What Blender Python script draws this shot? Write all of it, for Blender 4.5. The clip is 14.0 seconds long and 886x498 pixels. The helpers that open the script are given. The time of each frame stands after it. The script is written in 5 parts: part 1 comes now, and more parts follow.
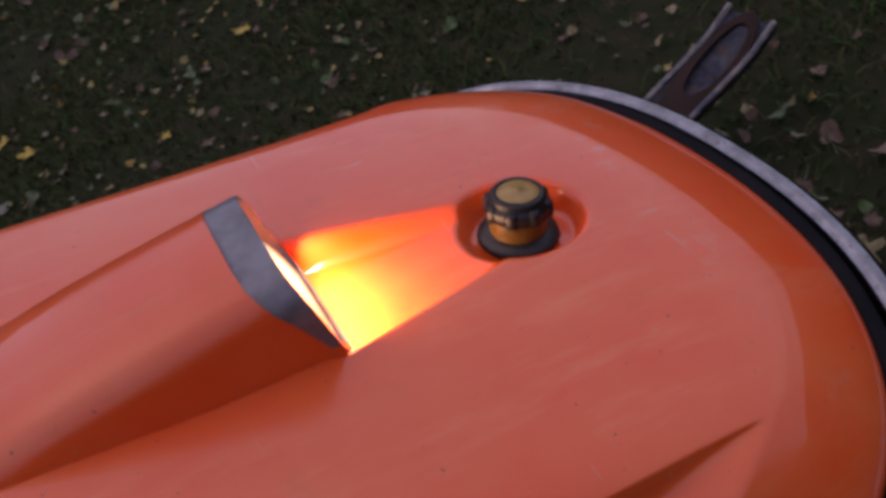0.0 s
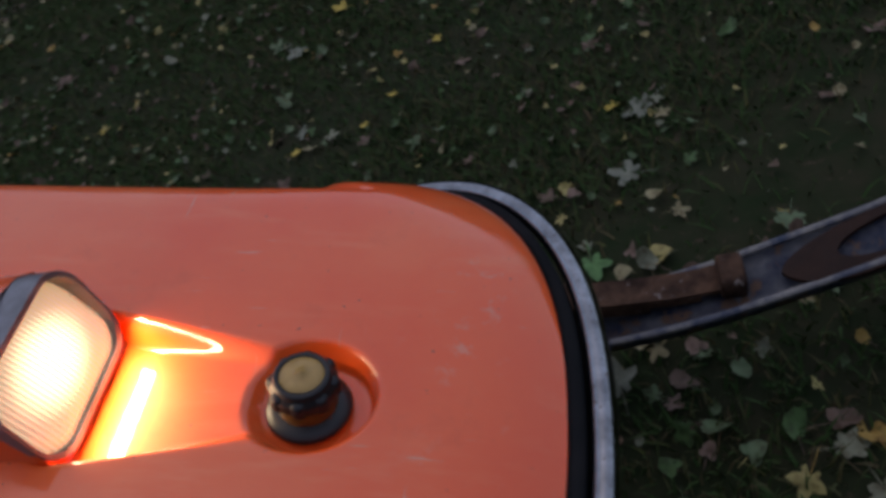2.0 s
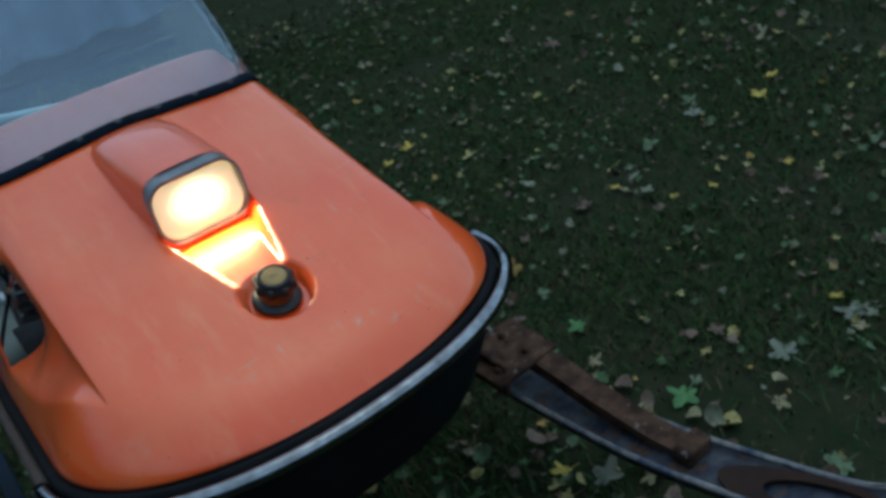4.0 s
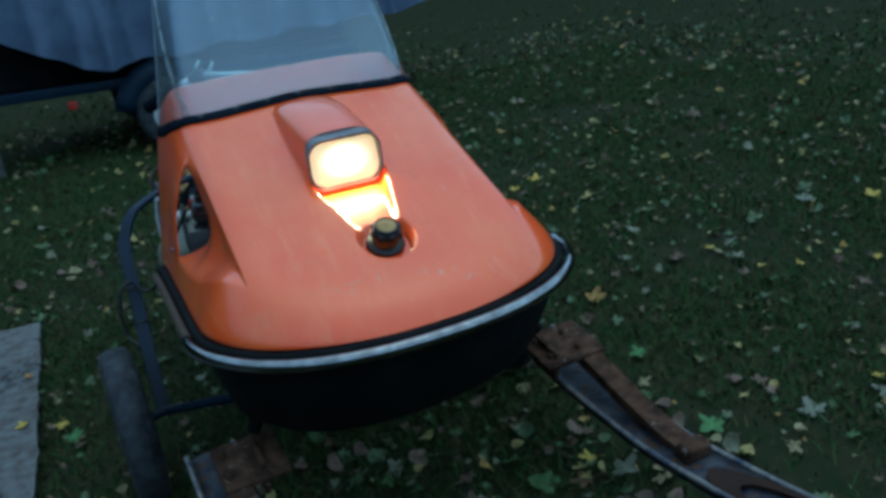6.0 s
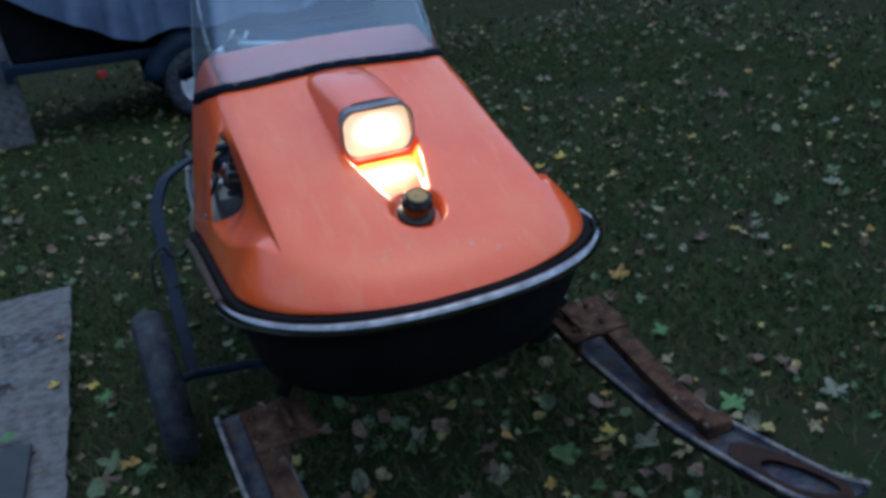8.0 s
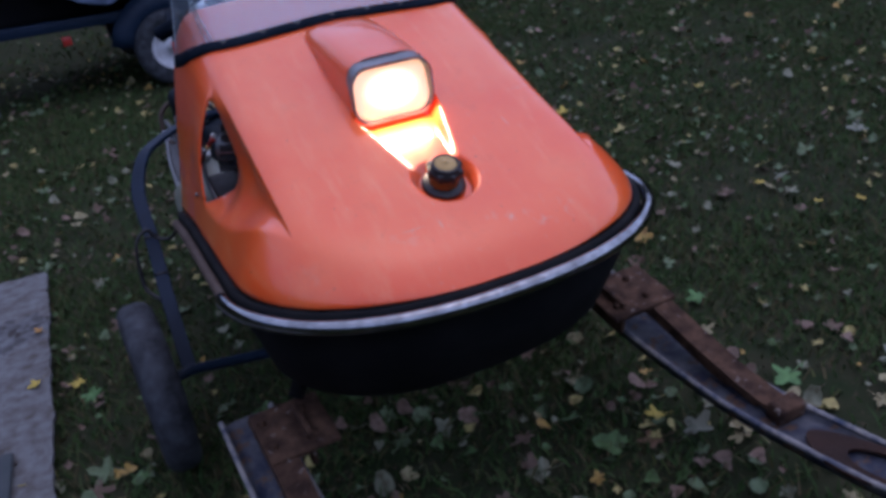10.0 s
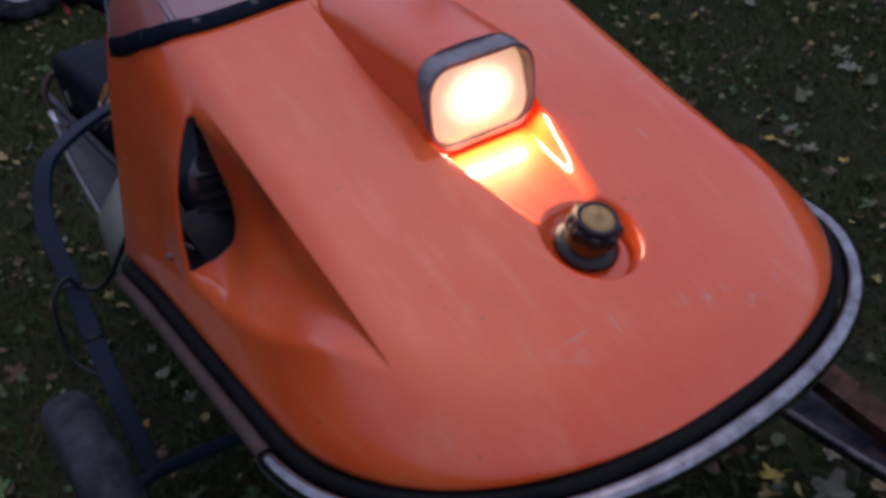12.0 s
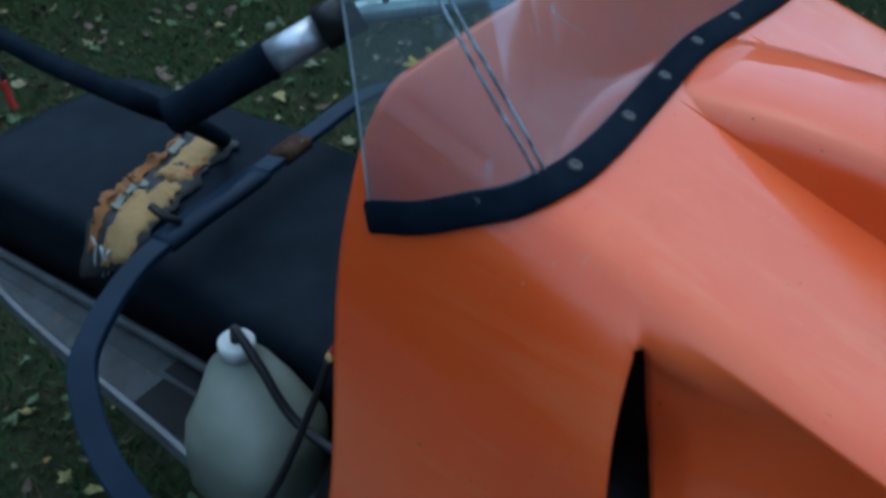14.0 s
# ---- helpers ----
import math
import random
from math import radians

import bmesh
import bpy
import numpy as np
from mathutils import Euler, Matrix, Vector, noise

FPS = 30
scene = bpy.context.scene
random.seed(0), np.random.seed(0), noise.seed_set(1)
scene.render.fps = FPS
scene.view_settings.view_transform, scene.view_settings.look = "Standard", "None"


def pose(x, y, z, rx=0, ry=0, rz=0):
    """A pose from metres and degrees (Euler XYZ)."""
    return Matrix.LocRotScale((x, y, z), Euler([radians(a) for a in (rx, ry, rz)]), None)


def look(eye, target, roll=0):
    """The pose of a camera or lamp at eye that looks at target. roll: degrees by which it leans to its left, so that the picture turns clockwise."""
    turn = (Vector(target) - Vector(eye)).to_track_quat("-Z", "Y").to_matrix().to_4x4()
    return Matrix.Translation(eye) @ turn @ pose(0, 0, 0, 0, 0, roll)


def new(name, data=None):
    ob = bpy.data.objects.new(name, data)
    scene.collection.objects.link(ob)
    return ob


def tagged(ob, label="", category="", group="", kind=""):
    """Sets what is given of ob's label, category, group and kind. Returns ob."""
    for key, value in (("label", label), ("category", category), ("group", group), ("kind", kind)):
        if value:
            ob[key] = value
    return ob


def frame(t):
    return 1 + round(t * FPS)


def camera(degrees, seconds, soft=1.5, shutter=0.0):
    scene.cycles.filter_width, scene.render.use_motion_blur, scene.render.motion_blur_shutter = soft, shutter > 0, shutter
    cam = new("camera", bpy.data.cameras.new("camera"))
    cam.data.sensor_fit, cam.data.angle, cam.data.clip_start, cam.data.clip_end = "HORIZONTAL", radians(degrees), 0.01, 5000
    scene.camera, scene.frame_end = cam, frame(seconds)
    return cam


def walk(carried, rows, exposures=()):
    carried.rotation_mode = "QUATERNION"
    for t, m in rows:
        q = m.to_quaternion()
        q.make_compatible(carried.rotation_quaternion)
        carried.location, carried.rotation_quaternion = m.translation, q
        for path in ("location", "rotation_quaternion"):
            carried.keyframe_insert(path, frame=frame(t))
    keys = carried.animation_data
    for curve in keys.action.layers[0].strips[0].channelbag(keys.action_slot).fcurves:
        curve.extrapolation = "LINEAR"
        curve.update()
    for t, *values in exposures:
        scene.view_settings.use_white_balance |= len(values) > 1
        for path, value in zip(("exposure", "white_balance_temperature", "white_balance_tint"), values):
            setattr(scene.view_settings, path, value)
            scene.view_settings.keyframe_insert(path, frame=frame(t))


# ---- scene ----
cam = camera(54.5, 14.0, soft=3.7, shutter=0.3)
PATH = [
    (0, (-0.5595, 0.4006, 1.3132), (0.5119, 0.2818, 0.2702), -35.75),
    (0.5, (-0.5714, 0.2664, 1.2969), (0.5370, 0.3596, 0.2906), -37.11),
    (1, (-0.5799, 0.1365, 1.2977), (0.5250, 0.4227, 0.3244), -37.54),
    (1.5, (-0.5109, -0.0037, 1.2710), (0.5771, 0.3654, 0.3065), -36.04),
    (2, (-0.4512, -0.1497, 1.2391), (0.6164, 0.3683, 0.3217), -34.19),
    (2.5, (-0.4661, -0.3768, 1.2507), (0.5216, 0.3555, 0.3915), -30.38),
    (3, (-0.4478, -0.5892, 1.2700), (0.4622, 0.3133, 0.4906), -28.69),
    (3.5, (-0.4133, -0.7394, 1.2979), (0.4028, 0.2966, 0.5832), -23.42),
    (4, (-0.4313, -0.9014, 1.2913), (0.3011, 0.2400, 0.6505), -16.90),
    (4.2, (-0.4523, -0.9400, 1.2920), (0.2550, 0.2297, 0.6744), -14.81),
    (6.5, (-0.5891, -1.2950, 1.3160), (-0.0180, -0.0144, 0.7832), -7.15),
    (7, (-0.5996, -1.2899, 1.3151), (-0.0360, -0.0094, 0.7740), -6.75),
    (7.5, (-0.6031, -1.2840, 1.3123), (-0.0506, -0.0034, 0.7601), -6.66),
    (8, (-0.6054, -1.2828, 1.3112), (-0.0658, -0.0025, 0.7459), -6.78),
    (8.5, (-0.6078, -1.2796, 1.3097), (-0.0815, -0.0007, 0.7289), -7.12),
    (8.7, (-0.6114, -1.2686, 1.3083), (-0.0885, 0.0075, 0.7184), -7.23),
    (10.8, (-0.5931, -0.8089, 1.2420), (-0.0105, 0.3958, 0.5642), -10.04),
    (11, (-0.6034, -0.7506, 1.2543), (0.0095, 0.4309, 0.5626), -9.44),
    (11.5, (-0.6450, -0.5886, 1.2714), (0.0463, 0.5144, 0.5261), -8.11),
    (12, (-0.6078, -0.3459, 1.2668), (0.0935, 0.7174, 0.4747), -7.40),
    (12.5, (-0.6632, -0.1365, 1.2455), (0.0924, 0.8951, 0.4615), -6.01),
    (13, (-0.7809, 0.0710, 1.2876), (0.0901, 1.0178, 0.5164), -3.42),
    (13.5, (-0.7665, 0.3091, 1.2817), (0.1512, 1.1670, 0.4622), -4.69),
    (14, (-0.7185, 0.4927, 1.2833), (0.2501, 1.2508, 0.4247), -5.77),
]
EXPOSURES = [(0.0, -0.04, 8400, 48), (0.6, -0.35, 8400, 44), (1.5, -0.48, 8300, 38), (2.0, -0.19, 7600, 24), (2.6, 0.09, 7000, 12), (3.2, 0.18, 6900, 6), (4.2, 0.24, 6500, -8), (6.3, 0.48, 5950, -14), (7.5, 0.53, 6050, 0), (8.7, 0.58, 6350, 24), (10.8, 0.63, 6650, 38), (11.6, 0.43, 7000, 40), (12.5, -0.25, 7600, 40), (13.2, 0.15, 6600, 18), (14.0, 0.76, 6050, -4)]
walk(cam, [(t, look(e, g, r)) for t, e, g, r in PATH], EXPOSURES)

# ---- world and light: an overcast autumn dusk, one lit headlamp ----
world = bpy.data.worlds.new("dusk")
scene.world = world
world.use_nodes = True
wn = world.node_tree.nodes
sky = wn.new("ShaderNodeTexSky")
sky.sky_type, sky.sun_disc = "NISHITA", False
sky.sun_elevation, sky.sun_rotation = radians(75), radians(80)
sky.air_density, sky.dust_density, sky.ozone_density = 1.0, 0.8, 4.0
wn["Background"].inputs["Strength"].default_value = 0.15
world.node_tree.links.new(sky.outputs["Color"], wn["Background"].inputs["Color"])

sun_data = bpy.data.lights.new("dusk_sun", "SUN")
sun_data.energy, sun_data.angle, sun_data.color = 0.92, radians(140), (0.74, 0.88, 1.0)
sun = new("dusk_sun", sun_data)
sun.matrix_world = look((0.24, -0.05, 0.97), (0.0, 0.0, 0.0))


# ---- materials ----
def material(name, color, rough=0.6, metal=0.0, second=None, scale=8.0, amount=0.5, bump=0.0, bump_scale=60.0,
             spec=0.5, coat=0.0, speckle=None, speckle_scale=40.0, speckle_cut=0.62, object_space=True, rough_var=0.1):
    m = bpy.data.materials.new(name)
    m.use_nodes = True
    nt = m.node_tree
    b = nt.nodes["Principled BSDF"]
    co = nt.nodes.new("ShaderNodeTexCoord")
    src = co.outputs["Object"]

    def noise_node(sc, detail=6.0, rg=0.6):
        n = nt.nodes.new("ShaderNodeTexNoise")
        n.inputs["Scale"].default_value, n.inputs["Detail"].default_value, n.inputs["Roughness"].default_value = sc, detail, rg
        nt.links.new(src, n.inputs["Vector"])
        return n

    col = None
    if second is not None:
        n1 = noise_node(scale)
        ramp = nt.nodes.new("ShaderNodeValToRGB")
        ramp.color_ramp.elements[0].position, ramp.color_ramp.elements[1].position = 0.5 - 0.25 * amount, 0.5 + 0.3 * amount
        ramp.color_ramp.elements[0].color, ramp.color_ramp.elements[1].color = (*color, 1), (*second, 1)
        nt.links.new(n1.outputs["Fac"], ramp.inputs["Fac"])
        col = ramp.outputs["Color"]
    if speckle is not None:
        n2 = noise_node(speckle_scale, 3.0, 0.7)
        r2 = nt.nodes.new("ShaderNodeValToRGB")
        r2.color_ramp.elements[0].position, r2.color_ramp.elements[1].position = speckle_cut, speckle_cut + 0.06
        r2.color_ramp.elements[0].color, r2.color_ramp.elements[1].color = (0, 0, 0, 1), (1, 1, 1, 1)
        nt.links.new(n2.outputs["Fac"], r2.inputs["Fac"])
        mix = nt.nodes.new("ShaderNodeMixRGB")
        mix.inputs["Color1"].default_value, mix.inputs["Color2"].default_value = (*color, 1), (*speckle, 1)
        nt.links.new(r2.outputs["Color"], mix.inputs["Fac"])
        if col is not None:
            nt.links.new(col, mix.inputs["Color1"])
        col = mix.outputs["Color"]
    if col is not None:
        nt.links.new(col, b.inputs["Base Color"])
    else:
        b.inputs["Base Color"].default_value = (*color, 1)
    b.inputs["Metallic"].default_value = metal
    b.inputs["Specular IOR Level"].default_value = spec
    b.inputs["Coat Weight"].default_value = coat
    b.inputs["Coat Roughness"].default_value = 0.12
    if rough_var > 0:
        n3 = noise_node(scale * 2.3)
        mr = nt.nodes.new("ShaderNodeMapRange")
        mr.inputs["To Min"].default_value, mr.inputs["To Max"].default_value = max(0.03, rough - rough_var), min(1.0, rough + rough_var)
        nt.links.new(n3.outputs["Fac"], mr.inputs["Value"])
        nt.links.new(mr.outputs["Result"], b.inputs["Roughness"])
    else:
        b.inputs["Roughness"].default_value = rough
    if bump > 0:
        n4 = noise_node(bump_scale, 8.0, 0.65)
        bp = nt.nodes.new("ShaderNodeBump")
        bp.inputs["Strength"].default_value, bp.inputs["Distance"].default_value = bump, 0.004
        nt.links.new(n4.outputs["Fac"], bp.inputs["Height"])
        nt.links.new(bp.outputs["Normal"], b.inputs["Normal"])
    return m


def fibreglass():
    """Sun-faded orange gel coat: blotches, sheen streaks painted into the colour, fine scratches, scuffs along the
    nose, a clear gloss that is worn dull in places.
    """
    m = bpy.data.materials.new("orange_fibreglass")
    m.use_nodes = True
    nt = m.node_tree
    b = nt.nodes["Principled BSDF"]
    co = nt.nodes.new("ShaderNodeTexCoord")

    def noisy(sc, detail=5.0, rg=0.6, stretch=None, turn=(0, 0, 0)):
        n = nt.nodes.new("ShaderNodeTexNoise")
        n.inputs["Scale"].default_value, n.inputs["Detail"].default_value, n.inputs["Roughness"].default_value = sc, detail, rg
        src = co.outputs["Object"]
        if stretch:
            mp = nt.nodes.new("ShaderNodeMapping")
            mp.inputs["Scale"].default_value, mp.inputs["Rotation"].default_value = stretch, turn
            nt.links.new(src, mp.inputs["Vector"])
            src = mp.outputs["Vector"]
        nt.links.new(src, n.inputs["Vector"])
        return n.outputs["Fac"]

    def ranged(v, a, b_, lo=0.0, hi=1.0):
        r = nt.nodes.new("ShaderNodeMapRange")
        r.inputs["From Min"].default_value, r.inputs["From Max"].default_value = a, b_
        r.inputs["To Min"].default_value, r.inputs["To Max"].default_value = lo, hi
        nt.links.new(v, r.inputs["Value"])
        return r.outputs["Result"]

    def times(a, c):
        n = nt.nodes.new("ShaderNodeMath")
        n.operation = "MULTIPLY"
        nt.links.new(a, n.inputs[0])
        nt.links.new(c, n.inputs[1])
        return n.outputs["Value"]

    def over(col, fac, c):
        n = nt.nodes.new("ShaderNodeMixRGB")
        n.inputs["Color2"].default_value = (*c, 1)
        if isinstance(col, tuple):
            n.inputs["Color1"].default_value = (*col, 1)
        else:
            nt.links.new(col, n.inputs["Color1"])
        nt.links.new(fac, n.inputs["Fac"])
        return n.outputs["Color"]

    col = over((0.82, 0.084, 0.011), ranged(noisy(4.0), 0.38, 0.66), (0.85, 0.124, 0.023))
    col = over(col, ranged(noisy(16.0, 6, 0.7), 0.56, 0.72, 0, 0.5), (0.66, 0.070, 0.010))
    col = over(col, ranged(noisy(2.2, 4, 0.55), 0.46, 0.64, 0, 0.45), (0.82, 0.200, 0.070))
    # pale lengthwise streaks in the base colour imitate sheen on the deck
    col = over(col, times(ranged(noisy(1.0, 4, 0.6, (38, 2.2, 30), (0, 0, 0.06)), 0.50, 0.66, 0, 0.40), ranged(noisy(3.0), 0.40, 0.60)), (0.84, 0.215, 0.085))
    scratch = times(ranged(noisy(1.0, 2, 0.5, (9, 150, 60), (0, 0, 0.5)), 0.70, 0.75), ranged(noisy(6.0), 0.52, 0.62))
    col = over(col, scratch, (0.66, 0.22, 0.13))
    scratch = times(ranged(noisy(1.0, 2, 0.5, (170, 7, 60), (0, 0, 0.25)), 0.70, 0.75), ranged(noisy(5.0), 0.54, 0.62))
    col = over(col, scratch, (0.66, 0.24, 0.15))
    xyz = nt.nodes.new("ShaderNodeSeparateXYZ")
    nt.links.new(co.outputs["Object"], xyz.inputs[0])
    nose = ranged(xyz.outputs["Y"], 0.19, 0.08)
    col = over(col, times(times(nose, ranged(noisy(26, 6, 0.7), 0.55, 0.62)), ranged(noisy(7), 0.47, 0.6)), (0.66, 0.26, 0.17))
    col = over(col, ranged(noisy(130, 2, 0.5), 0.745, 0.77), (0.16, 0.05, 0.03))
    nt.links.new(col, b.inputs["Base Color"])
    b.inputs["Roughness"].default_value, b.inputs["Specular IOR Level"].default_value = 0.42, 0.25
    b.inputs["Coat Weight"].default_value, b.inputs["Coat IOR"].default_value = 1.0, 1.50
    dull = ranged(noisy(3.2, 6, 0.62), 0.50, 0.56, 0.05, 0.24)
    nt.links.new(dull, b.inputs["Coat Roughness"])
    bp = nt.nodes.new("ShaderNodeBump")
    bp.inputs["Strength"].default_value, bp.inputs["Distance"].default_value = 0.20, 0.004
    nt.links.new(noisy(6.0, 2, 0.4), bp.inputs["Height"])
    nt.links.new(bp.outputs["Normal"], b.inputs["Coat Normal"])
    return m


ORANGE = fibreglass()
BLACK_RUBBER = material("black_rubber", (0.004, 0.008, 0.014), 0.6, spec=0.02, second=(0.009, 0.014, 0.022), scale=20, bump=0.15, bump_scale=160)
TYRE_RUBBER = material("tyre_rubber", (0.013, 0.015, 0.018), 0.8, spec=0.25, second=(0.060, 0.068, 0.078), scale=24, amount=0.7, bump=0.25, bump_scale=90)
BLACK_PAINT = material("black_painted_steel", (0.006, 0.016, 0.032), 0.42, spec=0.16, second=(0.010, 0.023, 0.044), scale=12, bump=0.05, bump_scale=120,
                       speckle=(0.050, 0.036, 0.030), speckle_scale=70, speckle_cut=0.74)
BELLY = material("black_belly_pan", (0.004, 0.005, 0.006), 0.75, spec=0.12, second=(0.010, 0.010, 0.011), scale=9, bump=0.2, bump_scale=40)
CHROME = material("worn_chrome", (0.31, 0.325, 0.34), 0.11, metal=1.0, second=(0.11, 0.115, 0.12), scale=34, amount=0.8, bump=0.03, bump_scale=110,
                  speckle=(0.08, 0.05, 0.035), speckle_scale=120, speckle_cut=0.64, rough_var=0.08)
RUSTY_CHROME = material("rusty_chrome", (0.055, 0.034, 0.025), 0.6, spec=0.2, second=(0.10, 0.075, 0.062), scale=22, amount=0.9, bump=0.2, bump_scale=120)
RUST = material("rusted_steel", (0.026, 0.014, 0.010), 0.85, second=(0.105, 0.056, 0.034), scale=28, amount=0.6, spec=0.12, bump=0.6, bump_scale=90,
                speckle=(0.17, 0.14, 0.125), speckle_scale=55, speckle_cut=0.63)
DARK_RUST = material("dark_rusted_strap", (0.014, 0.007, 0.005), 0.6, second=(0.038, 0.015, 0.008), scale=20, amount=0.9, spec=0.15, bump=0.4, bump_scale=90)
SKI_STEEL = material("worn_ski_steel", (0.010, 0.016, 0.034), 0.65, second=(0.085, 0.086, 0.090), scale=20, amount=0.55, spec=0.15, bump=0.3, bump_scale=60,
                     speckle=(0.080, 0.046, 0.030), speckle_scale=26, speckle_cut=0.56)
EDGE_STEEL = material("bare_ski_edge", (0.24, 0.225, 0.205), 0.6, second=(0.03, 0.045, 0.08), scale=26, amount=0.5, spec=0.15, bump=0.3, bump_scale=80)
BEZEL = material("grey_bezel", (0.20, 0.205, 0.22), 0.38, metal=0.35, second=(0.11, 0.11, 0.115), scale=28, bump=0.12, bump_scale=120)
RIM_DARK = material("dark_rim", (0.03, 0.03, 0.033), 0.5, second=(0.06, 0.055, 0.05), scale=25)
POLISHED = material("polished_sleeve", (0.62, 0.66, 0.70), 0.38, metal=0.8, second=(0.55, 0.57, 0.6), scale=20)
BRASS = material("amber_gauge", (0.42, 0.25, 0.07), 0.35, second=(0.30, 0.17, 0.045), scale=45, bump=0.05)
AMBER = material("amber_plastic", (0.15, 0.065, 0.012), 0.35, second=(0.07, 0.035, 0.012), scale=60)
CAP_BLACK = material("black_cap_plastic", (0.010, 0.010, 0.012), 0.36, second=(0.018, 0.017, 0.016), scale=30, spec=0.35)
VINYL = material("black_vinyl", (0.0042, 0.0078, 0.013), 0.52, second=(0.009, 0.015, 0.022), scale=8, spec=0.06, bump=0.25, bump_scale=170, rough_var=0.12)
FOAM = material("torn_seat_foam", (0.30, 0.18, 0.07), 0.95, second=(0.42, 0.27, 0.11), scale=35, amount=0.9, bump=0.9, bump_scale=110,
                speckle=(0.30, 0.10, 0.03), speckle_scale=22, speckle_cut=0.60)
ALUMINIUM = material("dull_aluminium", (0.085, 0.096, 0.104), 0.6, metal=0.1, spec=0.3, second=(0.045, 0.045, 0.043), scale=22, amount=0.9, bump=0.15, bump_scale=70,
                     speckle=(0.14, 0.09, 0.06), speckle_scale=30, speckle_cut=0.66)
LIP_METAL = material("worn_bright_lip", (0.20, 0.22, 0.235), 0.5, metal=0.5, second=(0.12, 0.12, 0.12), scale=14, amount=0.9, bump=0.2, bump_scale=60, speckle=(0.06, 0.04, 0.03), speckle_scale=40, speckle_cut=0.62)
PAD = material("black_grip_pad", (0.012, 0.012, 0.013), 0.95, bump=0.8, bump_scale=400)
GALV = material("galvanised_tube", (0.50, 0.66, 0.68), 0.35, metal=0.5, second=(0.40, 0.52, 0.54), scale=30, bump=0.05)
JUG = material("milky_plastic", (0.19, 0.21, 0.175), 0.42, second=(0.125, 0.135, 0.095), scale=9, amount=0.8, bump=0.05)
JUG_CAP = material("white_cap_plastic", (0.54, 0.56, 0.54), 0.45, second=(0.42, 0.43, 0.41), scale=40)
RED = material("red_plastic", (0.45, 0.03, 0.02), 0.35, second=(0.36, 0.025, 0.02), scale=30)
WOOD = material("weathered_board", (0.062, 0.061, 0.061), 0.92, second=(0.138, 0.148, 0.153), scale=24, amount=0.45, bump=0.8, bump_scale=45, spec=0.15,
                speckle=(0.036, 0.030, 0.027), speckle_scale=13, speckle_cut=0.57)
WOOD_BARE = material("bare_ply", (0.15, 0.158, 0.16), 0.95, second=(0.075, 0.066, 0.058), scale=26, amount=0.6, bump=0.6, bump_scale=70, spec=0.15)
CLOTH = material("orange_backing_cloth", (0.33, 0.13, 0.035), 0.95, second=(0.20, 0.09, 0.035), scale=45, amount=0.9, bump=0.6, bump_scale=160)
SLATE = material("dark_slate", (0.040, 0.052, 0.056), 0.75, spec=0.15, second=(0.055, 0.066, 0.070), scale=10, bump=0.3, bump_scale=50)
TARP = material("grey_tarp", (0.11, 0.15, 0.23), 0.6, spec=0.2, second=(0.075, 0.10, 0.16), scale=4, bump=0.3, bump_scale=16)
RIM_WHITE = material("white_wheel_rim", (0.55, 0.56, 0.58), 0.5, second=(0.42, 0.42, 0.43), scale=20, bump=0.1)
SEAM = material("clear_seam", (0.20, 0.26, 0.28), 0.25, second=(0.3, 0.36, 0.38), scale=40)
RIDGE = material("crazed_plastic", (0.42, 0.52, 0.56), 0.3, second=(0.08, 0.12, 0.14), scale=45, amount=0.4)
# near-black colour that stands for shade in recesses
INNER = material("dark_recess_shade", (0.012, 0.012, 0.013), 0.7, second=(0.03, 0.03, 0.032), scale=30, bump=0.3)
LOUVRE = material("dusty_louvre", (0.035, 0.035, 0.038), 0.55, second=(0.06, 0.06, 0.06), scale=30)
BRIGHT = material("bright_fan_housing", (0.40, 0.41, 0.42), 0.4, metal=0.8, second=(0.2, 0.2, 0.2), scale=20)


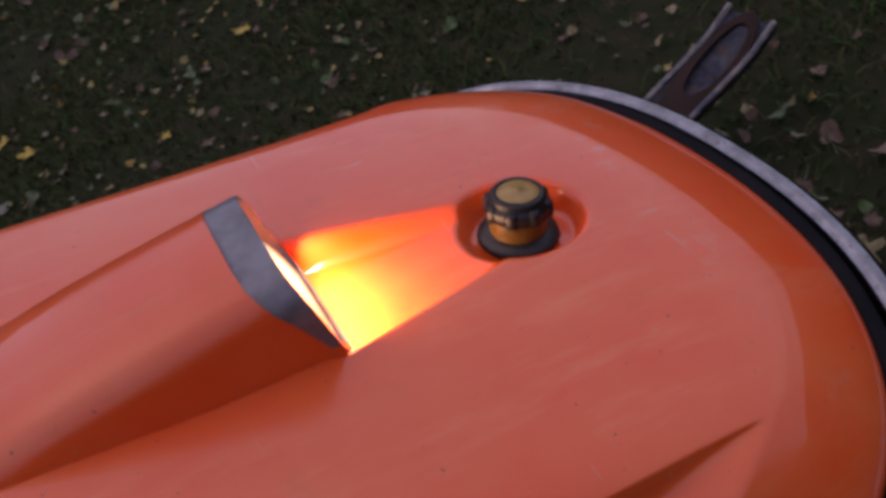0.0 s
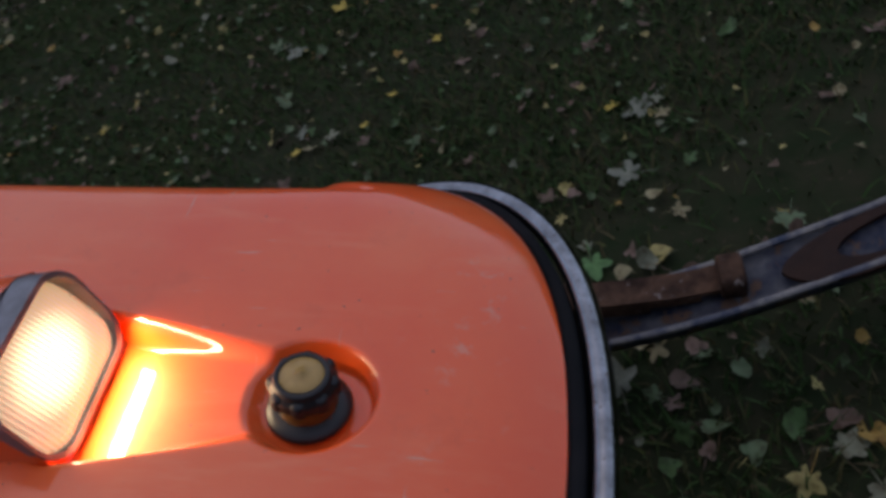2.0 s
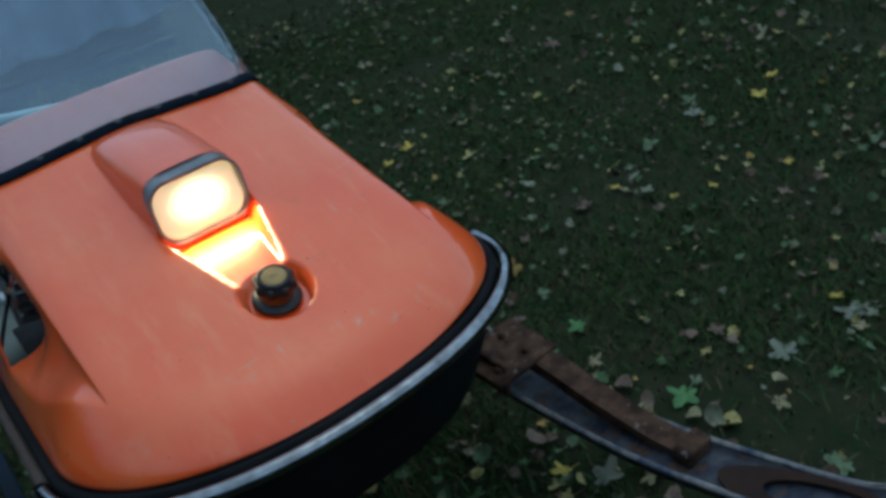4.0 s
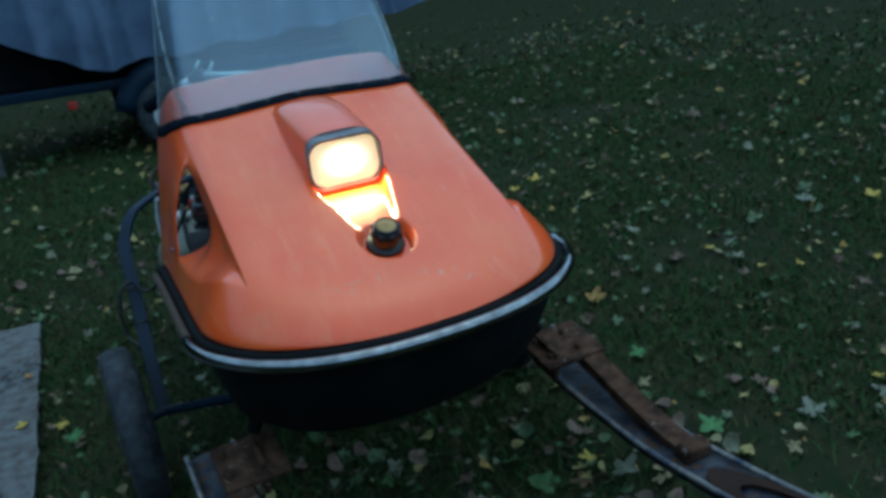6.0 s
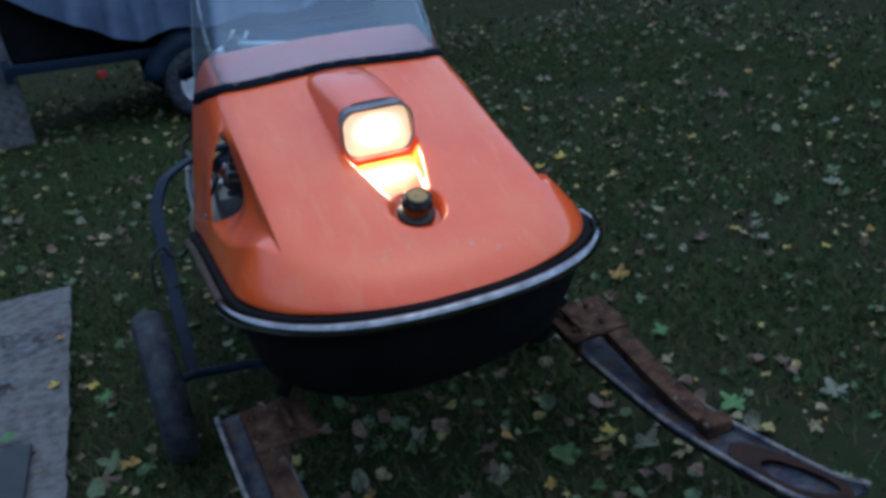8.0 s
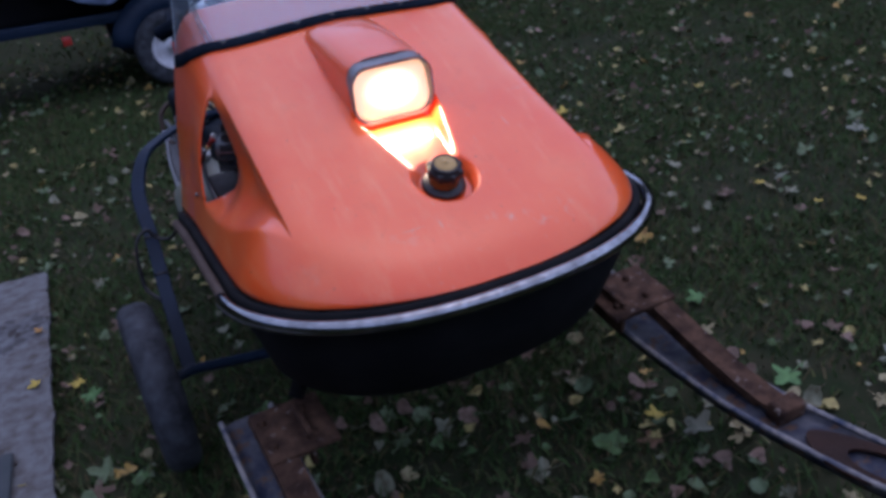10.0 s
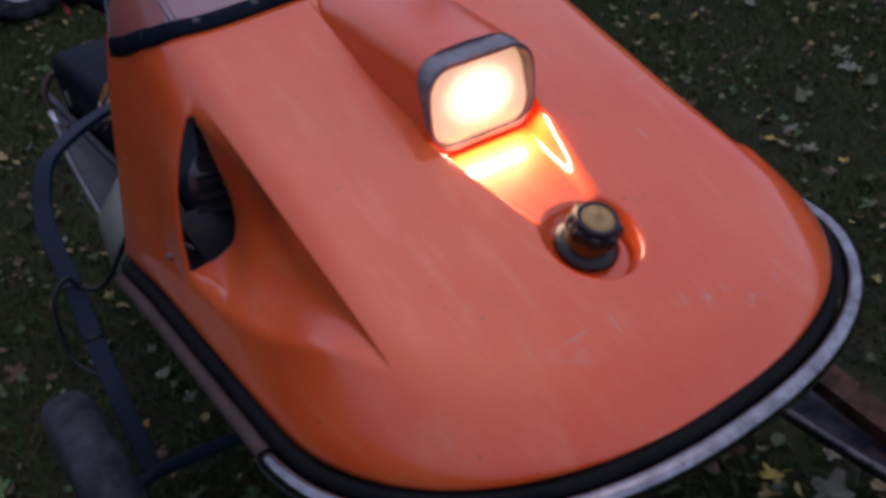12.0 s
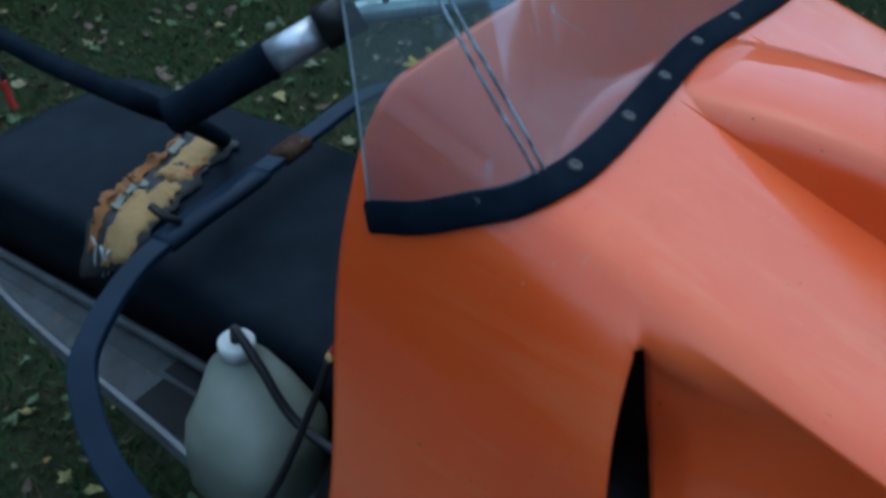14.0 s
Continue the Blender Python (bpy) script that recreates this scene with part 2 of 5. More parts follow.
def glass(name, tint, rough=0.03):
    m = bpy.data.materials.new(name)
    m.use_nodes = True
    nt = m.node_tree
    for n in list(nt.nodes):
        nt.nodes.remove(n)
    out = nt.nodes.new("ShaderNodeOutputMaterial")
    clear, gloss, mix = nt.nodes.new("ShaderNodeBsdfTransparent"), nt.nodes.new("ShaderNodeBsdfGlossy"), nt.nodes.new("ShaderNodeMixShader")
    fres = nt.nodes.new("ShaderNodeFresnel")
    co, n, mr = nt.nodes.new("ShaderNodeTexCoord"), nt.nodes.new("ShaderNodeTexNoise"), nt.nodes.new("ShaderNodeMapRange")
    n.inputs["Scale"].default_value = 6
    nt.links.new(co.outputs["Object"], n.inputs["Vector"])
    nt.links.new(n.outputs["Fac"], mr.inputs["Value"])
    mr.inputs["To Min"].default_value, mr.inputs["To Max"].default_value = rough, rough + 0.1
    nt.links.new(mr.outputs["Result"], gloss.inputs["Roughness"])
    fres.inputs["IOR"].default_value = 2.3
    clear.inputs["Color"].default_value = (*tint, 1)
    nt.links.new(fres.outputs["Fac"], mix.inputs["Fac"])
    nt.links.new(clear.outputs["BSDF"], mix.inputs[1])
    nt.links.new(gloss.outputs["BSDF"], mix.inputs[2])
    # fine scratches and haze scatter some light; the pale haze colour also paints in sky reflection
    haze, mix2 = nt.nodes.new("ShaderNodeBsdfDiffuse"), nt.nodes.new("ShaderNodeMixShader")
    haze.inputs["Color"].default_value = (0.44, 0.52, 0.58, 1)
    gloss.inputs["Color"].default_value = (0.70, 0.86, 1.0, 1)
    hz, hr = nt.nodes.new("ShaderNodeTexNoise"), nt.nodes.new("ShaderNodeMapRange")
    hz.inputs["Scale"].default_value, hz.inputs["Detail"].default_value = 3.0, 8.0
    nt.links.new(co.outputs["Object"], hz.inputs["Vector"])
    nt.links.new(hz.outputs["Fac"], hr.inputs["Value"])
    hr.inputs["From Min"].default_value, hr.inputs["From Max"].default_value = 0.35, 0.75
    hr.inputs["To Min"].default_value, hr.inputs["To Max"].default_value = 0.08, 0.24
    mp, sn, sr, ad = nt.nodes.new("ShaderNodeMapping"), nt.nodes.new("ShaderNodeTexNoise"), nt.nodes.new("ShaderNodeMapRange"), nt.nodes.new("ShaderNodeMath")
    mp.inputs["Scale"].default_value, mp.inputs["Rotation"].default_value = (70, 70, 3.5), (0.25, 0, 0)
    sn.inputs["Scale"].default_value, sn.inputs["Detail"].default_value = 1.0, 3.0
    nt.links.new(co.outputs["Object"], mp.inputs["Vector"])
    nt.links.new(mp.outputs["Vector"], sn.inputs["Vector"])
    nt.links.new(sn.outputs["Fac"], sr.inputs["Value"])
    sr.inputs["From Min"].default_value, sr.inputs["From Max"].default_value, sr.inputs["To Max"].default_value = 0.62, 0.74, 0.30
    ad.operation = "ADD"
    nt.links.new(hr.outputs["Result"], ad.inputs[0])
    nt.links.new(sr.outputs["Result"], ad.inputs[1])
    nt.links.new(ad.outputs["Value"], mix2.inputs["Fac"])
    nt.links.new(mix.outputs["Shader"], mix2.inputs[1])
    nt.links.new(haze.outputs["BSDF"], mix2.inputs[2])
    nt.links.new(mix2.outputs["Shader"], out.inputs["Surface"])
    return m


SHIELD = glass("clear_windshield", (0.83, 0.92, 0.91), 0.04)


def lamp_material():
    m = bpy.data.materials.new("lit_headlamp_lens")
    m.use_nodes = True
    nt = m.node_tree
    b = nt.nodes["Principled BSDF"]
    b.inputs["Base Color"].default_value = (0.8, 0.75, 0.6, 1)
    b.inputs["Roughness"].default_value = 0.15
    # brightest over the bulb, falling off to cream towards the rim; faint flutes
    co, mp = nt.nodes.new("ShaderNodeTexCoord"), nt.nodes.new("ShaderNodeMapping")
    mp.vector_type = "POINT"
    mp.inputs["Location"].default_value = (0.0, 0.0, -0.8165 / 0.049)
    mp.inputs["Scale"].default_value = (1 / 0.077, 0.0, 1 / 0.049)
    ln, mr = nt.nodes.new("ShaderNodeVectorMath"), nt.nodes.new("ShaderNodeMapRange")
    ln.operation = "LENGTH"
    mr.inputs["From Min"].default_value, mr.inputs["From Max"].default_value = 0.20, 0.86
    mr.interpolation_type = "SMOOTHSTEP"
    mr.inputs["To Min"].default_value, mr.inputs["To Max"].default_value = LAMP, 0.6
    wv, ma = nt.nodes.new("ShaderNodeTexWave"), nt.nodes.new("ShaderNodeMath")
    wv.inputs["Scale"].default_value = 60
    mw = nt.nodes.new("ShaderNodeMapRange")
    mw.inputs["To Min"].default_value, mw.inputs["To Max"].default_value = 0.40, 1.20
    ma.operation = "MULTIPLY"
    nt.links.new(co.outputs["Object"], mp.inputs["Vector"])
    nt.links.new(co.outputs["Object"], wv.inputs["Vector"])
    nt.links.new(mp.outputs["Vector"], ln.inputs[0])
    nt.links.new(ln.outputs["Value"], mr.inputs["Value"])
    nt.links.new(wv.outputs["Fac"], mw.inputs["Value"])
    nt.links.new(mr.outputs["Result"], ma.inputs[0])
    nt.links.new(mw.outputs["Result"], ma.inputs[1])
    nt.links.new(ma.outputs["Value"], b.inputs["Emission Strength"])
    b.inputs["Emission Color"].default_value = (1.0, 0.76, 0.42, 1)
    return m


LAMP = 3.6
LENS = lamp_material()


# ---- helpers for meshes ----
def mesh_from(name, verts, faces, smooth=True):
    me = bpy.data.meshes.new(name)
    me.from_pydata([tuple(v) for v in verts], [], faces)
    me.update()
    if smooth:
        me.polygons.foreach_set("use_smooth", [True] * len(me.polygons))
    return me


def part(name, data, mat, parent=None, label="", at=None):
    """Links a bmesh or mesh as one mesh object under a thing or a part."""
    if isinstance(data, bmesh.types.BMesh):
        me = bpy.data.meshes.new(name)
        data.to_mesh(me)
        data.free()
        me.polygons.foreach_set("use_smooth", [True] * len(me.polygons))
    else:
        me = data
    if not me.materials:
        me.materials.append(mat)
    ob = new(name, me)
    if at is not None:
        ob.matrix_basis = at
    if parent is not None:
        ob.parent = parent
    if label:
        ob["label"] = label
    return ob


def thing(name, x, y, z, label, category, group="", kind=""):
    e = new(name)
    e.empty_display_size = 0.05
    e.location = (x, y, z)
    return tagged(e, label, category, group, kind)


def sharp(ob, angle=35):
    ob.data.set_sharp_from_angle(angle=radians(angle))
    return ob


def box_bm(sx, sy, sz, bevel=0.0, center=(0, 0, 0), seg=2):
    bm = bmesh.new()
    bmesh.ops.create_cube(bm, size=1.0)
    for v in bm.verts:
        v.co = Vector((v.co.x * sx + center[0], v.co.y * sy + center[1], v.co.z * sz + center[2]))
    if bevel > 0:
        bmesh.ops.bevel(bm, geom=bm.edges[:], offset=bevel, segments=seg, affect="EDGES", profile=0.5)
    return bm


def smooth_path(pts, n=10):
    """Catmull-Rom through the points."""
    p = [Vector(q) for q in pts]
    p = [p[0] * 2 - p[1]] + p + [p[-1] * 2 - p[-2]]
    out = []
    for i in range(1, len(p) - 2):
        for k in range(n):
            t = k / n
            a, b, c, d = p[i - 1], p[i], p[i + 1], p[i + 2]
            out.append(0.5 * ((2 * b) + (c - a) * t + (2 * a - 5 * b + 4 * c - d) * t * t + (3 * b - a - 3 * c + d) * t ** 3))
    out.append(p[-2])
    return out


def sweep(pts, section, closed=False, up=(0, 0, 1), caps=True):
    """A mesh from a section, a list of (side, up) pairs, swept along the points."""
    pts = [Vector(q) for q in pts]
    n, m = len(pts), len(section)
    verts, faces = [], []
    u = Vector(up)
    for i, q in enumerate(pts):
        a = pts[i - 1] if (i > 0 or closed) else pts[i]
        b = pts[(i + 1) % n] if (i < n - 1 or closed) else pts[i]
        d = (b - a).normalized()
        s = d.cross(u)
        s = s.normalized() if s.length > 1e-4 else Vector((1, 0, 0))
        w = s.cross(d).normalized()
        verts += [q + s * x + w * y for x, y in section]
    for i in range(n if closed else n - 1):
        for k in range(m):
            a, b = i * m + k, i * m + (k + 1) % m
            c, d = ((i + 1) % n) * m + (k + 1) % m, ((i + 1) % n) * m + k
            faces.append((a, d, c, b))
    if caps and not closed:
        faces.append(tuple(range(m)))
        faces.append(tuple(reversed(range((n - 1) * m, n * m))))
    return mesh_from("sweep", verts, faces)


def band(pts, normals, section):
    """A band laid on a surface: the section's second axis follows the surface's normals."""
    n, m = len(pts), len(section)
    verts, faces = [], []
    for i, q in enumerate(pts):
        d = (pts[min(n - 1, i + 1)] - pts[max(0, i - 1)]).normalized()
        w = normals[i]
        s = d.cross(w).normalized()
        verts += [q + s * x + w * y for x, y in section]
    for i in range(n - 1):
        for k in range(m):
            a, b = i * m + k, i * m + (k + 1) % m
            faces.append((a, a + m, b + m, b))
    faces += [tuple(range(m)), tuple(reversed(range((n - 1) * m, n * m)))]
    return mesh_from("band", verts, faces)


def circle(r, n=12, flat=1.0):
    return [(r * math.cos(2 * math.pi * k / n), flat * r * math.sin(2 * math.pi * k / n)) for k in range(n)]


def tube(pts, r, n=12, up=(0, 0, 1)):
    return sweep(pts, circle(r, n), up=up)


def lathe(profile, n=40):
    """A solid of revolution about z from (radius, height) pairs."""
    verts, faces = [], []
    m = len(profile)
    for k in range(n):
        a = 2 * math.pi * k / n
        verts += [(r * math.cos(a), r * math.sin(a), z) for r, z in profile]
    for k in range(n):
        for i in range(m - 1):
            a, b = k * m + i, ((k + 1) % n) * m + i
            faces.append((a, b, b + 1, a + 1))
    return mesh_from("lathe", verts, faces)


def rounded_rect(w, h, r, n=6):
    out = []
    for cx, cy, a0 in ((w / 2 - r, h / 2 - r, 0), (-w / 2 + r, h / 2 - r, 90), (-w / 2 + r, -h / 2 + r, 180), (w / 2 - r, -h / 2 + r, 270)):
        for k in range(n + 1):
            a = radians(a0 + 90 * k / n)
            out.append((cx + r * math.cos(a), cy + r * math.sin(a)))
    return out


def step(a, b, x):
    t = min(1.0, max(0.0, (x - a) / (b - a)))
    return t * t * (3 - 2 * t)


def lerp_table(table, x):
    for (x0, y0), (x1, y1) in zip(table, table[1:]):
        if x <= x1:
            return y0 + (y1 - y0) * max(0.0, (x - x0)) / (x1 - x0)
    return table[-1][1]


def smooth_table(table, x):
    """As lerp_table, with rounded corners."""
    n = len(table)
    for i in range(n - 1):
        x0, y0 = table[i]
        x1, y1 = table[i + 1]
        if x <= x1 or i == n - 2:
            xp, yp = table[max(0, i - 1)]
            xn, yn = table[min(n - 1, i + 2)]
            h = x1 - x0
            m0 = (y1 - yp) / (x1 - xp) if i > 0 else 0.0
            m1 = (yn - y0) / (xn - x0) if i < n - 2 else (y1 - y0) / h
            t = min(1.0, max(0.0, (x - x0) / h))
            return (2 * t ** 3 - 3 * t * t + 1) * y0 + (t ** 3 - 2 * t * t + t) * h * m0 + (-2 * t ** 3 + 3 * t * t) * y1 + (t ** 3 - t * t) * h * m1
    return table[-1][1]


# ---- ground: one lawn to the horizon ----
def ground_height(x, y):
    return 0.018 * noise.noise(Vector((x * 0.9, y * 0.9, 3.1))) + 0.008 * noise.noise(Vector((x * 4, y * 4, 7.7)))


def build_ground():
    n, size = 160, 14.0
    xs = [(-0.5 + i / n) * size + 1.0 for i in range(n + 1)]
    ys = [(-0.5 + i / n) * size + 2.0 for i in range(n + 1)]
    verts = [(x, y, ground_height(x, y)) for y in ys for x in xs]
    faces = [(j * (n + 1) + i, j * (n + 1) + i + 1, (j + 1) * (n + 1) + i + 1, (j + 1) * (n + 1) + i) for j in range(n) for i in range(n)]
    # the lawn runs on to the horizon
    far = 600.0
    b = len(verts)
    verts += [(xs[0] - far, ys[0] - far, -0.02), (xs[-1] + far, ys[0] - far, -0.02), (xs[-1] + far, ys[-1] + far, -0.02), (xs[0] - far, ys[-1] + far, -0.02)]
    for e in range(4):
        if e == 0:
            edge = list(range(n + 1))
        elif e == 1:
            edge = [j * (n + 1) + n for j in range(n + 1)]
        elif e == 2:
            edge = [n * (n + 1) + n - i for i in range(n + 1)]
        else:
            edge = [(n - j) * (n + 1) for j in range(n + 1)]
        faces.append(tuple([b + e] + [b + (e + 1) % 4] + edge[::-1]))
    m = material("lawn_soil", (0.011, 0.024, 0.009), 0.95, spec=0.05, second=(0.038, 0.033, 0.020), scale=9, amount=1.0, bump=0.9, bump_scale=60,
                 speckle=(0.060, 0.045, 0.030), speckle_scale=28, speckle_cut=0.62)
    g = part("ground", mesh_from("ground", verts, faces), m)
    return tagged(g, "dark green lawn with bare soil and fallen leaves", "ground", kind="structure")


build_ground()


def build_woods():
    """Unseen dark woods far off on all sides, added to shape the reflections; they close the horizon."""
    rng = random.Random(3)
    n, verts, faces = 260, [], []
    for k in range(n):
        a = 2 * math.pi * k / n
        r = 26 + 2.5 * math.sin(5 * a) + rng.uniform(-0.8, 0.8)
        h = 12.5 - 1.2 * math.cos(a) + 1.6 * math.sin(3 * a + 1) + 1.5 * noise.noise(Vector((3 * math.cos(a), 3 * math.sin(a), 0))) + rng.uniform(-0.35, 0.35)
        # lowered before the nose, so that the hood mirrors more sky there
        h *= 1 - 0.62 * step(0.10, 0.70, math.cos(a + radians(66)))
        x, y = r * math.cos(a), r * math.sin(a)
        verts += [(x, y, -0.1), (x * 0.97, y * 0.97, h * 0.55), (x * 1.02, y * 1.02, h)]
    for k in range(n):
        a, b = k * 3, ((k + 1) % n) * 3
        faces += [(a, b, b + 1, a + 1), (a + 1, b + 1, b + 2, a + 2)]
    m = material("dark_woods", (0.020, 0.030, 0.014), 0.95, second=(0.055, 0.050, 0.022), scale=0.8, amount=1.0, bump=1.0, bump_scale=2)
    tagged(part("backdrop", mesh_from("backdrop", verts, faces, False), m), "unseen dark woods round the lawn, added to shape reflections", "woods", kind="structure")


build_woods()

# ---- the snowmobile ----
sled = thing("snowmobile", 0, 0.6, 0, "old orange snowmobile with black seat, lifted on a wheeled dolly", "snowmobile")
# the sled's own axes, tipped forward on the dolly
TIP = Matrix.Translation((0, 0.25, 0.766)) @ Matrix.Rotation(radians(10.7), 4, "X") @ Matrix.Translation((0, -0.25, -0.766))
sled.matrix_basis = TIP @ Matrix.Translation((0, 0.6, 0))
sled_inv = Matrix.Translation((0, -0.6, 0))
# the hood sits a little askew on the chassis
SKEW = Matrix.Translation((0, 0.25, 0)) @ Matrix.Rotation(radians(-2.0), 4, "Z") @ Matrix.Translation((0, -0.25, 0))


def sled_part(name, data, mat, label="", parent=None):
    ob = part(name, data, mat, parent or sled, label)
    if parent is None:
        ob.matrix_parent_inverse = sled_inv
    return ob


HALF, NOSE, CORNER, POWER = 0.389, 0.035, 0.281, 2.28
RIM = [(0.0, 0.664), (0.15, 0.640), (0.30, 0.606), (0.45, 0.570), (0.60, 0.535), (0.72, 0.505), (0.87, 0.450), (0.95, 0.42)]
SIDE = [(0.0, 1.0), (0.66, 1.0), (0.72, 0.982), (0.765, 0.938), (0.80, 0.878), (0.84, 0.755), (0.88, 0.59), (0.92, 0.40), (0.96, 0.20), (1.0, 0.0)]
VENT_Y, VENT_TIP = 0.695, 0.241


def outline_q(x, y):
    a, b = abs(x) / HALF, max(0.0, (NOSE + CORNER - y) / CORNER)
    return (a ** POWER + b ** POWER) ** (1 / POWER)


def half_width(y):
    t = min(1.0, max(0.0, (y - NOSE) / CORNER))
    return HALF * (1 - (1 - t) ** POWER) ** (1 / POWER)


def deck_z(x, y):
    return 0.712 + 0.241 * (y - 0.154) - 0.10 * x * x


def hood_z(x, y, details=True):
    zr = smooth_table(RIM, y)
    front = max(0.0, (NOSE + CORNER - y) / CORNER) ** POWER
    front = front / (front + (abs(x) / HALF) ** POWER + 1e-9)
    q = outline_q(x, y)
    g = smooth_table(SIDE, q) * (1 - front) + (1 - min(1.0, q) ** 10.0) * front
    # the hood keeps its height longer towards the nose's corners
    g = max(0.0, g) ** (1 - (0.45 if x > 0 else 0.40) * step(0.05, 0.22, abs(x)) * (1 - step(0.20, 0.42, y)))
    z = zr + (deck_z(x, y) - zr) * g
    if details:
        dip = 0.0
        if 0.24 < y < 0.52:
            hw = lerp_table([(0.24, 0.040), (0.29, 0.052), (0.462, 0.089), (0.6, 0.089)], y)
            d = smooth_table([(0.24, 0.0), (0.27, 0.003), (0.30, 0.011), (0.36, 0.021), (0.462, 0.036), (0.466, 0.035), (0.478, 0.0), (0.52, 0.0)], y)
            dip = max(0.0, d) * (1 - step(hw - 0.020, hw, abs(x)))
        r = math.hypot(x, (y - 0.258) * 0.95)
        pit = 0.029 * (1 - step(0.046, 0.063, r))
        dip = (dip ** 4 + pit ** 4) ** 0.25
        z -= dip
    return z


# depth of the scoop's mouth and the bow of its rear edge, from its top corner to its foot
MOUTH = [(0.0, 0.0), (0.13, 0.001), (0.234, 0.007), (0.338, 0.020), (0.44, 0.031), (0.545, 0.043), (0.65, 0.055), (0.753, 0.064), (0.857, 0.067), (0.94, 0.054), (1.0, 0.0)]
EDGE = [(-0.2, 0.0), (0.0, -0.003), (0.13, -0.010), (0.23, -0.009), (0.33, -0.005), (0.45, -0.0015), (0.54, 0.0), (0.75, 0.0), (0.85, -0.004), (0.95, -0.010), (1.1, -0.010), (1.3, 0.0)]


def scoop_depth(ax, y):
    s = (VENT_Y - 0.9 * max(0.0, ax - 0.284) - y) / (VENT_Y - VENT_TIP)
    if s < -0.002 or s >= 1:
        return 0.0
    s = max(0.0, s)
    xu = 0.291 + 0.001 * s
    xl = xu + 0.002 + 0.075 * (1 - s ** 2.6)
    v = (ax - xu) / (xl - xu)
    if v <= 0 or v >= 1:
        return 0.0
    mouth = smooth_table(MOUTH, v)
    wall = ((0.70 / v) ** 4 + (0.30 / (1 - v)) ** 4) ** (-1 / 4)
    k = step(0.0, 0.34, s)
    return (1 - s) ** 0.6 * mouth * (1 - k) + 0.098 * (1 - s) ** 0.9 * wall * k


def build_hood():
    ys = [NOSE + CORNER * (k / 30) ** 1.9 for k in range(7)]
    while ys[-1] < NOSE + CORNER:
        ys.append(ys[-1] + 0.0042)
    y = ys[-1]
    while y < 0.925:
        y += 0.0042 if y < 0.54 else 0.0068
        ys.append(y)
    J = min(range(len(ys)), key=lambda i: abs(ys[i] - VENT_Y))
    ys[J] = VENT_Y
    ys[J + 1] = VENT_Y + 0.0035
    xs, x = [0.0], 0.0
    while x < HALF - 0.003:
        x += 0.0024 if x < 0.105 else (0.0062 if x < 0.277 else 0.0026)
        xs.append(min(x, HALF))
    cols = [-v / HALF for v in reversed(xs[1:])] + [v / HALF for v in xs]
    m = len(cols)
    verts, deep = [], []
    for j, y in enumerate(ys):
        w = half_width(y)
        for a in cols:
            x = a * w
            ax = abs(x)
            yy = y - 0.9 * max(0.0, ax - 0.284) * max(0.0, 1 - abs(y - VENT_Y) / 0.22)
            yy += lerp_table(EDGE, (ax - 0.291) / 0.078) * (1 - step(0.0, 0.08, abs(y - VENT_Y)))
            if yy > 0.72 and j > J + 4:
                low = 1 - step(0.45, 0.78, hood_z(x, yy))
                yy = 0.72 + (yy - 0.72) * (0.915 - 0.028 * low - 0.72) / 0.205
            z = hood_z(x, yy)
            d = scoop_depth(ax, yy) if j <= J else 0.0
            deep.append(d)
            if j > J and 0.291 < ax < 0.369:
                d = -0.010 * math.sin(math.pi * ((ax - 0.291) / 0.078) ** 1.6) * (1 - step(0.0, 0.12, y - VENT_Y))
            xx = math.copysign(ax - d, x) if ax > 0 else 0.0
            verts.append((xx, yy, z - 0.15 * d))
    faces = []
    for j in range(len(ys) - 1):
        for i in range(m - 1):
            a = j * m + i
            q = (a, a + 1, a + m + 1, a + m)
            if j == J and max(deep[a], deep[a + 1]) > 0.006:
                continue
            faces.append(q)
    me = mesh_from("hood", verts, faces)
    me.materials.append(ORANGE)
    ob = sled_part("hood", me, ORANGE, "glossy faded orange fibreglass hood")
    ob.matrix_basis = SKEW
    mod = ob.modifiers.new("thickness", "SOLIDIFY")
    mod.thickness, mod.offset = 0.004, -1
    return ob


hood = build_hood()


def outline_path(grow, z_off, y_end, n=40, nose_extra=0.0):
    """The hood's outline, grown sideways, from the rear of one side round the nose to the other."""
    half = []
    for k in range(n + 1):
        th = math.pi / 2 * k / n
        c, s = math.cos(th), math.sin(th)
        x = (HALF + grow) * c ** (2 / POWER)
        y = NOSE + CORNER - (CORNER + grow + nose_extra) * s ** (2 / POWER)
        half.append((x, y))
    side = []
    y = y_end
    while y > NOSE + CORNER + 0.02:
        side.append((HALF + grow, y))
        y -= 0.03
    right = side + half
    pts = [(x, y, lerp_table(RIM, y) + z_off) for x, y in right]
    return pts + [(-x, y, z) for x, y, z in reversed(pts[:-1])]


